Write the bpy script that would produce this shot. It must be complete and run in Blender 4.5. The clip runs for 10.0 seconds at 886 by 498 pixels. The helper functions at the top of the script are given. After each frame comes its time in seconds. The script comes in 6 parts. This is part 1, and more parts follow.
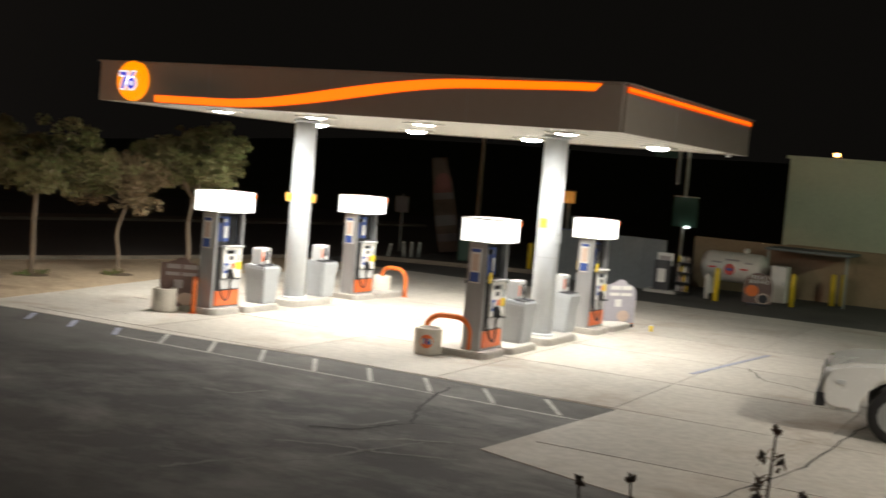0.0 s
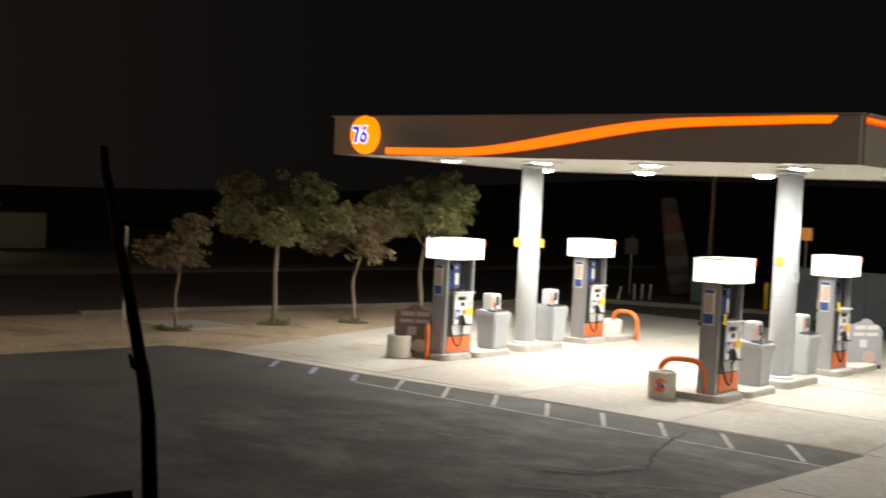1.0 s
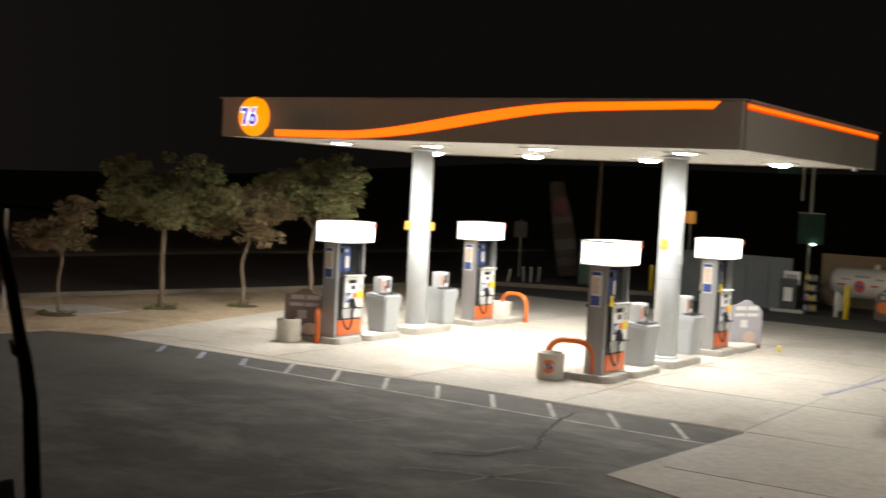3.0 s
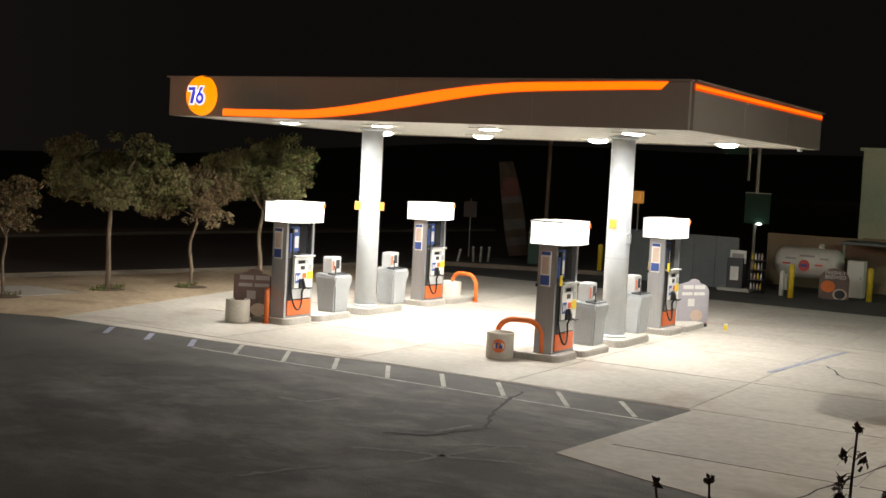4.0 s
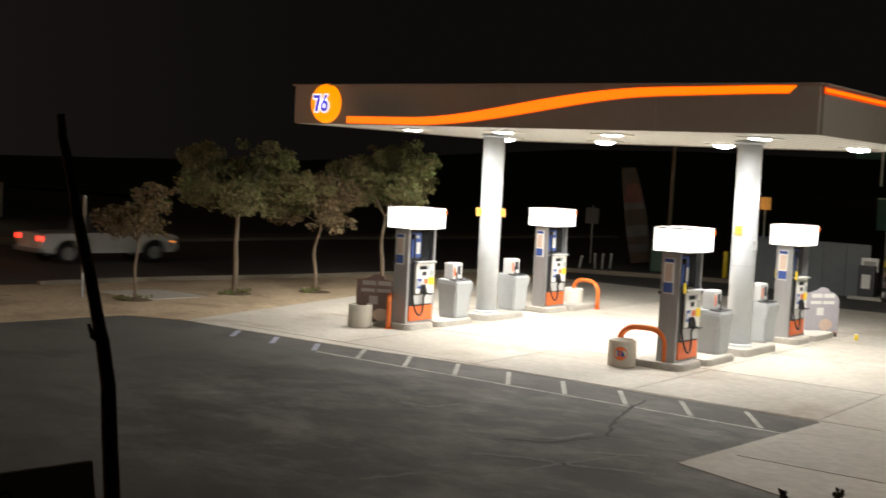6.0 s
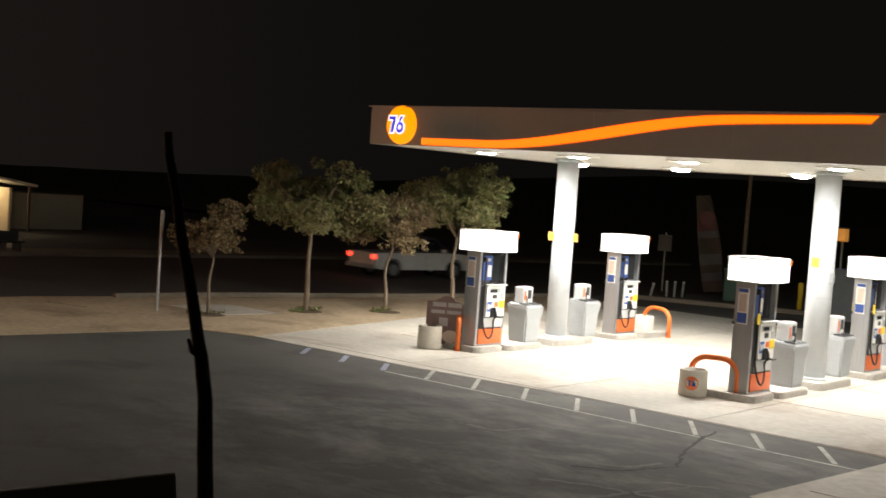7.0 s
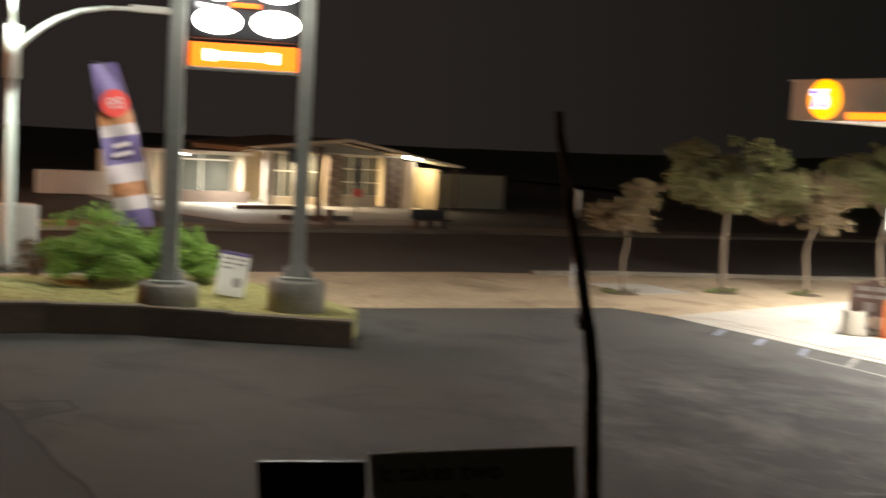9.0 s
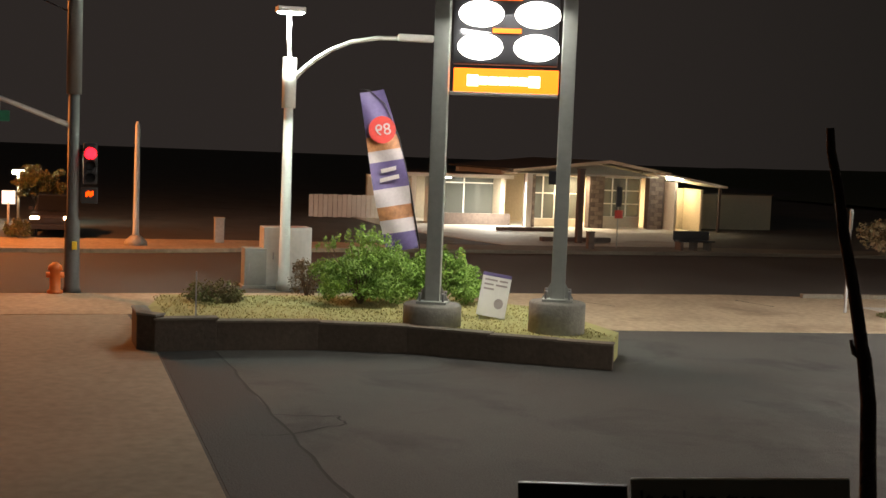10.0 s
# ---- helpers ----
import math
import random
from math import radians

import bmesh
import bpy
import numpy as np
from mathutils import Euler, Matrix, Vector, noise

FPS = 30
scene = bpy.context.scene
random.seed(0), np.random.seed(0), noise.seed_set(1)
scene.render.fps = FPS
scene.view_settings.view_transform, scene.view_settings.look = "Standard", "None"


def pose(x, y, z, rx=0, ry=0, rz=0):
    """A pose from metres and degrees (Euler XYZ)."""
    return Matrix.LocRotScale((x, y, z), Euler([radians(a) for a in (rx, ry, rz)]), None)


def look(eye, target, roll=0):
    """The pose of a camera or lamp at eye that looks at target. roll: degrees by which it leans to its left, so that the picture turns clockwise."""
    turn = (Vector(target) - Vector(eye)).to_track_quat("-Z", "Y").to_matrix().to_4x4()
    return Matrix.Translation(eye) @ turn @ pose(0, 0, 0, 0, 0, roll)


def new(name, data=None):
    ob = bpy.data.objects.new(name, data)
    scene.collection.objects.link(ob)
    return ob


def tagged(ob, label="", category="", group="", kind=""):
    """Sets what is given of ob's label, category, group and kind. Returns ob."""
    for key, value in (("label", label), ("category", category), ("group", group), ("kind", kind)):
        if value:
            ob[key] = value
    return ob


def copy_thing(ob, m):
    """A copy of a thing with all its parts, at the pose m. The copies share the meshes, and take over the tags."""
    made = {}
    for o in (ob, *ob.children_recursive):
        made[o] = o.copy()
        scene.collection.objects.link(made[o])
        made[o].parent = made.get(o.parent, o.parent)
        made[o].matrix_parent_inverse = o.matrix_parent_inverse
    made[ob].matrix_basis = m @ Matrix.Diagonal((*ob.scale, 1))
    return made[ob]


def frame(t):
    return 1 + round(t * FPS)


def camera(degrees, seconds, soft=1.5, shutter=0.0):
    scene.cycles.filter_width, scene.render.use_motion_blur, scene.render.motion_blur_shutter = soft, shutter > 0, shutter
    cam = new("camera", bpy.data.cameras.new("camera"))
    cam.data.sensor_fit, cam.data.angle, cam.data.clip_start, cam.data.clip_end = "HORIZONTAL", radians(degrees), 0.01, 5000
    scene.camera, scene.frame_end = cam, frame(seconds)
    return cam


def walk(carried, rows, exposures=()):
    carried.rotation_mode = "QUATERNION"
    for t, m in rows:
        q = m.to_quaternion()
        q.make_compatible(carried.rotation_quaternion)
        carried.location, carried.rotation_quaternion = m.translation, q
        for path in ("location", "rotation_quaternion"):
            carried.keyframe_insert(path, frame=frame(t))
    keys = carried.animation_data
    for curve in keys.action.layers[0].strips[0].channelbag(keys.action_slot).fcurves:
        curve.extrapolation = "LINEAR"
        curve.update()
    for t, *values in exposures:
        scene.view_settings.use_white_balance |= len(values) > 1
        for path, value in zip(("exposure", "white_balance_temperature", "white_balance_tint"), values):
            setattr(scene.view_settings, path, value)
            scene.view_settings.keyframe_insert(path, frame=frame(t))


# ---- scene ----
cam = camera(40.035, 10.0, shutter=0.5)
PATH = [
    # seconds, place, turn
    (0.0, 6.690, -18.530, 3.296, 86.173, -4.745, 27.966),
    (0.5, 6.690, -18.530, 3.296, 86.291, -4.123, 33.543),
    (1.0, 6.690, -18.530, 3.296, 87.565, -2.703, 38.650),
    (1.5, 6.690, -18.530, 3.296, 87.791, -1.777, 40.527),
    (2.0, 6.690, -18.530, 3.296, 86.910, -2.529, 39.792),
    (2.5, 6.690, -18.530, 3.296, 86.721, -2.994, 37.739),
    (3.0, 6.690, -18.530, 3.296, 87.016, -2.891, 33.491),
    (3.2, 6.690, -18.530, 3.296, 86.943, -2.965, 32.023),
    (4.3, 6.690, -18.530, 3.296, 85.975, -2.860, 31.130),
    (4.5, 6.690, -18.530, 3.296, 85.840, -2.821, 31.325),
    (5.0, 6.690, -18.530, 3.296, 85.611, -2.804, 31.539),
    (5.5, 6.690, -18.530, 3.296, 86.048, -2.648, 34.032),
    (6.0, 6.690, -18.530, 3.296, 86.206, -2.763, 36.836),
    (6.2, 6.690, -18.530, 3.296, 86.495, -2.824, 37.957),
    (7.3, 6.658, -18.560, 3.296, 87.335, -4.715, 41.807),
    (7.5, 6.656, -18.563, 3.296, 87.420, -4.835, 43.634),
    (8.0, 6.690, -18.530, 3.296, 86.626, -4.592, 47.334),
    (8.5, 6.690, -18.530, 3.296, 85.078, -3.885, 53.625),
    (9.0, 6.690, -18.530, 3.296, 84.849, -3.260, 59.636),
    (9.2, 6.690, -18.530, 3.296, 85.300, -3.050, 65.100),
    (9.5, 6.690, -18.530, 3.296, 85.384, -2.890, 71.126),
    (10.0, 6.690, -18.530, 3.296, 85.287, -2.246, 71.837),
]
EXPOSURES = [(0.0, 0.12), (6.0, 0.12), (7.5, 0.5), (8.0, 0.7), (8.5, 0.95), (9.0, 1.32), (9.5, 1.48), (10.0, 1.48)]
walk(cam, [(t, pose(x, y, z, rx, ry, rz)) for t, x, y, z, rx, ry, rz in PATH], EXPOSURES)

# ---- night sky ----
world = bpy.data.worlds.new("night")
scene.world = world
world.use_nodes = True
sky = world.node_tree.nodes["Background"]
sky.inputs[1].default_value = 0.004
# the night sky is brightened to the west, standing in for glare and haze
nodes, links = world.node_tree.nodes, world.node_tree.links
sky_coord, glow_ramp = nodes.new("ShaderNodeTexCoord"), nodes.new("ShaderNodeMapRange")
axis, glow_mix = nodes.new("ShaderNodeSeparateXYZ"), nodes.new("ShaderNodeMix")
links.new(sky_coord.outputs["Generated"], axis.inputs[0])
links.new(axis.outputs["X"], glow_ramp.inputs["Value"])
glow_ramp.interpolation_type = "SMOOTHSTEP"
glow_ramp.inputs["From Min"].default_value, glow_ramp.inputs["From Max"].default_value = -0.62, -1.0
glow_mix.data_type = "RGBA"
glow_mix.inputs[6].default_value, glow_mix.inputs[7].default_value = (0.9, 0.8, 0.68, 1), (2.2, 1.75, 1.55, 1)
links.new(glow_ramp.outputs[0], glow_mix.inputs[0])
links.new(glow_mix.outputs[2], sky.inputs[0])


def lamp(name, place, watts, colour=(1, 1, 1), size=0.3, target=None, spread=180, shape="DISK", size_y=0.3):
    data = bpy.data.lights.new(name, "AREA")
    data.energy, data.color, data.shape, data.size, data.spread = watts, colour, shape, size, radians(spread)
    if shape == "RECTANGLE":
        data.size_y = size_y
    ob = new(name, data)
    ob.matrix_basis = look(place, target or (place[0], place[1] + 0.001, place[2] - 1))
    return ob


def point_lamp(name, place, watts, colour=(1, 1, 1), radius=0.12):
    data = bpy.data.lights.new(name, "POINT")
    data.energy, data.color, data.shadow_soft_size = watts, colour, radius
    ob = new(name, data)
    ob.location = place
    return ob


WHITE, SODIUM = (1, 0.965, 0.9), (1, 0.29, 0.065)
CANOPY_LAMPS = [(x, 2.0) for x in (-9.55, -7.2, -4.7, -1.75)] + [(x, 6.1) for x in (-9.9, -7.15, -4.25, -1.35)]
for x, y in CANOPY_LAMPS:
    lamp("canopy_light", (x, y, 4.04 if y < 4 else 3.99), 162, WHITE, 0.36, spread=172)
# unseen light added on the right, aimed to brighten the concrete
lamp("unseen_right_light", (12.0, -4.0, 7.0), 430, (1, 0.93, 0.82), 0.4, target=(4.5, -2.5, 0), spread=110)
# unseen light added to brighten the pale building and the yard
lamp("unseen_back_light", (11.0, 12.0, 6.2), 420, (0.86, 1, 0.72), 0.4, target=(4.5, 24, 2.5))
# street light and price sign
point_lamp("street_light", (-19.85, -13.45, 5.95), 230, (0.86, 1, 0.86), 0.2)
lamp("price_light", (-11.5, -11.6, 5.6), 60, (1, 0.97, 0.88), 1.5, target=(-8.0, -12.6, 0), shape="RECTANGLE", size_y=1.2)
lamp("price_light_rear", (-12.1, -11.35, 5.6), 150, (1, 0.97, 0.88), 1.5, target=(-17.5, -9.6, 0), shape="RECTANGLE", size_y=1.2)
point_lamp("sodium_light", (-29.0, -24.5, 7.6), 3200, SODIUM, 0.25)
point_lamp("porch_light", (-43.1, 9.15, 1.75), 34, (1, 0.78, 0.42), 0.1)
lamp("arcade_light", (-42.6, 0.2, 2.05), 150, (1, 0.95, 0.82), 0.6)
lamp("entry_light", (-42.9, 4.0, 2.3), 60, (1, 0.78, 0.5), 0.5)
lamp("interior_light", (-45.6, 6.4, 2.25), 130, (1, 0.76, 0.42), 0.6)
lamp("glazed_hall_light", (-45.2, -0.8, 1.98), 60, (1, 0.97, 0.85), 0.5)


# ---- materials ----
def material(name, colour, rough=0.6, metal=0.0, vary=0.25, grain=18.0, stain=1.3, bump=0.15, stretch=(1, 1, 1), glow=0.0, dark=None, coat=0.0, world_space=False):
    m = bpy.data.materials.new(name)
    m.use_nodes = True
    n, l = m.node_tree.nodes, m.node_tree.links
    b = n["Principled BSDF"]
    b.inputs["Roughness"].default_value, b.inputs["Metallic"].default_value = rough, metal
    b.inputs["Coat Weight"].default_value = coat
    co = n.new("ShaderNodeTexCoord")
    mp = n.new("ShaderNodeMapping")
    mp.inputs["Scale"].default_value = stretch
    if world_space:
        l.new(n.new("ShaderNodeNewGeometry").outputs["Position"], mp.inputs["Vector"])
    else:
        l.new(co.outputs["Object"], mp.inputs["Vector"])
    small, large = n.new("ShaderNodeTexNoise"), n.new("ShaderNodeTexNoise")
    small.inputs["Scale"].default_value, small.inputs["Detail"].default_value = grain, 6
    large.inputs["Scale"].default_value, large.inputs["Detail"].default_value = stain, 5
    large.inputs["Roughness"].default_value = 0.65
    for t in (small, large):
        l.new(mp.outputs["Vector"], t.inputs["Vector"])
    info = n.new("ShaderNodeObjectInfo")
    add = n.new("ShaderNodeMath")
    add.operation = "ADD"
    l.new(small.outputs["Fac"], add.inputs[0])
    l.new(large.outputs["Fac"], add.inputs[1])
    add2 = n.new("ShaderNodeMath")
    add2.operation = "MULTIPLY_ADD"
    add2.inputs[1].default_value = 0.25
    l.new(info.outputs["Random"], add2.inputs[0])
    l.new(add.outputs[0], add2.inputs[2])
    ramp = n.new("ShaderNodeMapRange")
    ramp.inputs["From Min"].default_value, ramp.inputs["From Max"].default_value = 0.7, 1.5
    l.new(add2.outputs[0], ramp.inputs["Value"])
    mix = n.new("ShaderNodeMix")
    mix.data_type = "RGBA"
    lo = dark or tuple(c * (1 - vary) for c in colour)
    hi = tuple(min(1, c * (1 + vary * 0.6)) for c in colour)
    mix.inputs[6].default_value, mix.inputs[7].default_value = (*lo, 1), (*hi, 1)
    l.new(ramp.outputs[0], mix.inputs[0])
    l.new(mix.outputs[2], b.inputs["Base Color"])
    rr = n.new("ShaderNodeMapRange")
    rr.inputs["To Min"].default_value, rr.inputs["To Max"].default_value = max(0.03, rough - 0.1), min(1, rough + 0.12)
    l.new(large.outputs["Fac"], rr.inputs["Value"])
    l.new(rr.outputs[0], b.inputs["Roughness"])
    if bump:
        bp = n.new("ShaderNodeBump")
        bp.inputs["Strength"].default_value, bp.inputs["Distance"].default_value = bump, 0.02
        l.new(small.outputs["Fac"], bp.inputs["Height"])
        l.new(bp.outputs[0], b.inputs["Normal"])
    if glow:
        b.inputs["Emission Color"].default_value = (*colour, 1)
        b.inputs["Emission Strength"].default_value = glow
    return m


def asphalt_material():
    """Worn asphalt: fine aggregate, pale scuffed streaks along the lane and darker sealed patches. The lighter oval
    before the forecourt also paints in the fall-off of light.
    """
    m = material("asphalt", (0.088, 0.084, 0.076), 0.85, vary=0.5, grain=45, stain=0.35, bump=0.5)
    n, l = m.node_tree.nodes, m.node_tree.links
    co, mp = n.new("ShaderNodeTexCoord"), n.new("ShaderNodeMapping")
    mp.inputs["Scale"].default_value, mp.inputs["Rotation"].default_value = (0.62, 1.0, 1), (0, 0, radians(24))
    l.new(co.outputs["Object"], mp.inputs["Vector"])
    streak, spot = n.new("ShaderNodeTexNoise"), n.new("ShaderNodeTexGradient")
    # oval that bounds the scuffs and also paints in the brighter lit ground
    lane = n.new("ShaderNodeMapping")
    lane.inputs["Scale"].default_value, lane.inputs["Location"].default_value = (0.12, 0.17, 0), (0.18, 1.0, 0)
    l.new(co.outputs["Object"], lane.inputs["Vector"])
    spot.gradient_type = "SPHERICAL"
    streak.inputs["Scale"].default_value, streak.inputs["Detail"].default_value, streak.inputs["Roughness"].default_value = 0.75, 10, 0.74
    streak.inputs["Distortion"].default_value = 0.25
    l.new(mp.outputs[0], streak.inputs["Vector"])
    l.new(lane.outputs[0], spot.inputs["Vector"])
    r1 = n.new("ShaderNodeMapRange")
    r1.inputs["From Min"].default_value, r1.inputs["From Max"].default_value = 0.44, 0.72
    l.new(streak.outputs["Fac"], r1.inputs["Value"])
    r2 = n.new("ShaderNodeMapRange")
    r2.inputs["From Min"].default_value, r2.inputs["From Max"].default_value = 0.0, 0.55
    l.new(spot.outputs["Fac"], r2.inputs["Value"])
    mul = n.new("ShaderNodeMath")
    mul.operation = "MULTIPLY"
    l.new(r1.outputs[0], mul.inputs[0])
    l.new(r2.outputs[0], mul.inputs[1])
    b = n["Principled BSDF"]
    old = b.inputs["Base Color"].links[0].from_socket
    mix = n.new("ShaderNodeMix")
    mix.data_type = "RGBA"
    mix.inputs[7].default_value = (0.27, 0.262, 0.24, 1)
    l.new(mul.outputs[0], mix.inputs[0])
    l.new(old, mix.inputs[6])
    l.new(mix.outputs[2], b.inputs["Base Color"])
    return m


def glow_material(name, colour, strength, base=None):
    m = bpy.data.materials.new(name)
    m.use_nodes = True
    b = m.node_tree.nodes["Principled BSDF"]
    b.inputs["Base Color"].default_value = (*(base or colour), 1)
    b.inputs["Roughness"].default_value = 0.4
    b.inputs["Emission Color"].default_value = (*colour, 1)
    b.inputs["Emission Strength"].default_value = strength
    return m


def glass_material(name, colour=(0.05, 0.06, 0.06), rough=0.08):
    m = bpy.data.materials.new(name)
    m.use_nodes = True
    b = m.node_tree.nodes["Principled BSDF"]
    b.inputs["Base Color"].default_value = (*colour, 1)
    b.inputs["Roughness"].default_value = rough
    b.inputs["Transmission Weight"].default_value = 0.5
    return m


def add_stains(m, colour, scale, low, high):
    """Broad stains of another colour over a material, at world scale."""
    n, l = m.node_tree.nodes, m.node_tree.links
    b = n["Principled BSDF"]
    geo, tex, rng, mix = n.new("ShaderNodeNewGeometry"), n.new("ShaderNodeTexNoise"), n.new("ShaderNodeMapRange"), n.new("ShaderNodeMix")
    tex.inputs["Scale"].default_value, tex.inputs["Detail"].default_value, tex.inputs["Roughness"].default_value = scale, 7, 0.62
    tex.inputs["Distortion"].default_value = 0.5
    l.new(geo.outputs["Position"], tex.inputs["Vector"])
    rng.inputs["From Min"].default_value, rng.inputs["From Max"].default_value, rng.inputs["To Max"].default_value = low, high, 0.75
    l.new(tex.outputs["Fac"], rng.inputs["Value"])
    mix.data_type = "RGBA"
    old = b.inputs["Base Color"].links[0].from_socket
    mix.inputs[7].default_value = (*colour, 1)
    l.new(rng.outputs[0], mix.inputs[0])
    l.new(old, mix.inputs[6])
    l.new(mix.outputs[2], b.inputs["Base Color"])
    return m


ASPHALT = asphalt_material()
PATCH = material("sealed_asphalt", (0.045, 0.043, 0.041), 0.8, vary=0.3, grain=40, stain=0.8, bump=0.4)
ROAD = material("road_asphalt", (0.085, 0.075, 0.066), 0.85, vary=0.4, grain=40, stain=0.3, bump=0.4)
CONCRETE = material("pad_concrete", (0.46, 0.43, 0.375), 0.75, vary=0.24, grain=7, stain=0.4, bump=0.06, world_space=True)
add_stains(CONCRETE, (0.26, 0.19, 0.13), 0.42, 0.52, 0.72)
add_stains(CONCRETE, (0.12, 0.1, 0.085), 2.3, 0.66, 0.78)
add_stains(ASPHALT, (0.04, 0.038, 0.035), 0.5, 0.52, 0.68)
PLANTER = material("pale_planter_concrete", (0.62, 0.58, 0.5), 0.85, vary=0.15, grain=20, stain=2, bump=0.2)
BOARD_PALE = material("pale_board_print", (0.42, 0.4, 0.44), 0.4, vary=0.15, bump=0.0)
# darker copy of the kerb concrete, for kerbs that should stand out less
DARK_KERB = material("dark_kerb_concrete", (0.2, 0.17, 0.13), 0.9, vary=0.3, grain=16, stain=1.2, bump=0.3)
FOOTING = material("footing_concrete", (0.25, 0.24, 0.205), 0.9, vary=0.3, grain=14, stain=2, bump=0.4)
PLACARD = material("placard_amber", (0.8, 0.4, 0.1), 0.5, vary=0.1, bump=0.0)
DRIVE = material("driveway_concrete", (0.28, 0.235, 0.17), 0.85, vary=0.35, grain=6, stain=0.35, bump=0.08)
KERB = material("kerb_concrete", (0.42, 0.4, 0.36), 0.85, vary=0.25, grain=20, stain=1.5, bump=0.3)
DIRT = material("packed_sand", (0.42, 0.325, 0.215), 0.95, vary=0.4, grain=7, stain=0.5, bump=0.15, world_space=True)
add_stains(DIRT, (0.2, 0.14, 0.09), 0.7, 0.53, 0.74)
SOIL = material("dark_soil", (0.12, 0.085, 0.05), 0.95, vary=0.4, grain=12, stain=1.5, bump=0.6)
LINE = material("worn_line_paint", (0.42, 0.41, 0.37), 0.75, vary=0.6, grain=9, stain=2.5, bump=0.1)
BLUE_LINE = material("worn_blue_paint", (0.3, 0.32, 0.42), 0.75, vary=0.4, grain=9, stain=2.5, bump=0.1)
CRACK = material("crack_filler", (0.03, 0.028, 0.026), 0.9, vary=0.3)
FASCIA = material("fascia_panel", (0.3, 0.26, 0.22), 0.45, vary=0.06, grain=6, stain=0.6, bump=0.0)
SOFFIT = material("soffit_white", (0.78, 0.75, 0.68), 0.5, vary=0.06, grain=5, stain=0.7, bump=0.0)
COLUMN = material("column_white_paint", (0.52, 0.55, 0.58), 0.35, vary=0.08, grain=7, stain=1.1, bump=0.03)
STEEL = material("brushed_steel", (0.4, 0.41, 0.42), 0.36, metal=0.7, vary=0.12, grain=30, stain=2, bump=0.05, stretch=(1, 1, 0.08))
GREY_PLASTIC = material("grey_plastic", (0.37, 0.39, 0.4), 0.5, vary=0.1, grain=20, stain=2, bump=0.03)
PALE_PLASTIC = material("pale_grey_plastic", (0.5, 0.51, 0.51), 0.45, vary=0.08, grain=20, stain=2, bump=0.03)
DARK_PLASTIC = material("dark_plastic", (0.03, 0.03, 0.034), 0.4, vary=0.2, grain=20, bump=0.03)
RUBBER = material("black_rubber", (0.018, 0.018, 0.018), 0.6, vary=0.2, bump=0.05)
WHITE_PANEL = material("white_panel", (0.75, 0.74, 0.7), 0.4, vary=0.08, grain=12, bump=0.0)
ORANGE = material("orange_paint", (0.75, 0.17, 0.03), 0.42, vary=0.16, grain=14, stain=3, bump=0.05)
ORANGE_DECAL = material("orange_decal", (0.78, 0.16, 0.04), 0.35, vary=0.1, bump=0.0)
BLUE_DECAL = material("blue_decal", (0.04, 0.085, 0.3), 0.4, vary=0.15, bump=0.0)
YELLOW = material("yellow_paint", (0.78, 0.55, 0.03), 0.5, vary=0.18, grain=12, stain=3, bump=0.06)
YELLOW_TAG = material("yellow_tag", (0.85, 0.62, 0.04), 0.5, vary=0.1, bump=0.0)
RED_DECAL = material("red_decal", (0.6, 0.05, 0.04), 0.4, vary=0.1, bump=0.0)
PEACH = material("poster_peach", (0.6, 0.46, 0.37), 0.5, vary=0.15, bump=0.0)
BROWN = material("board_brown", (0.16, 0.1, 0.085), 0.45, vary=0.3, grain=10, bump=0.0)
POSTER_GREY = material("poster_grey_print", (0.36, 0.32, 0.31), 0.45, vary=0.2, bump=0.0)
SCREEN = material("dark_screen", (0.02, 0.022, 0.025), 0.15, vary=0.1, bump=0.0)
VALANCE = glow_material("valance_glow", (1, 0.97, 0.9), 2.4, (0.8, 0.8, 0.78))
VALANCE_END = material("valance_end_panel", (0.62, 0.61, 0.58), 0.4, vary=0.06, bump=0.0)
LAMP_GLOW = glow_material("lamp_glow", (1, 0.97, 0.9), 30)
BAND = glow_material("orange_light_band", (1, 0.19, 0.0), 1.25, (0.5, 0.08, 0.01))
BAND_EDGE = glow_material("orange_light_edge", (1, 0.07, 0.0), 0.75, (0.4, 0.04, 0.01))
LOGO_GLOW = glow_material("logo_orange_glow", (1, 0.26, 0.0), 1.3, (0.5, 0.12, 0.01))
LOGO_WHITE = glow_material("logo_white_glow", (0.9, 0.86, 0.9), 1.0)
LOGO_BLUE = glow_material("logo_blue_glow", (0.03, 0.04, 0.5), 0.9)
BARK = material("bark", (0.2, 0.155, 0.11), 0.9, vary=0.35, grain=16, stain=4, bump=0.6, stretch=(1, 1, 0.3))
DARK_BARK = material("dark_twig_bark", (0.06, 0.045, 0.036), 0.9, vary=0.3, grain=60, stain=9, bump=0.5)


def leaf_material(name, colour, dry, vary=0.5):
    m = material(name, colour, 0.6, vary=vary, grain=3, stain=0.8, bump=0.0, dark=dry)
    n, l = m.node_tree.nodes, m.node_tree.links
    geo, mix = n.new("ShaderNodeNewGeometry"), n.new("ShaderNodeMix")
    b = n["Principled BSDF"]
    mix.data_type = "RGBA"
    mix.inputs[7].default_value = (*dry, 1)
    old = b.inputs["Base Color"].links[0].from_socket
    l.new(geo.outputs["Random Per Island"], mix.inputs[0])
    l.new(old, mix.inputs[6])
    l.new(mix.outputs[2], b.inputs["Base Color"])
    return m


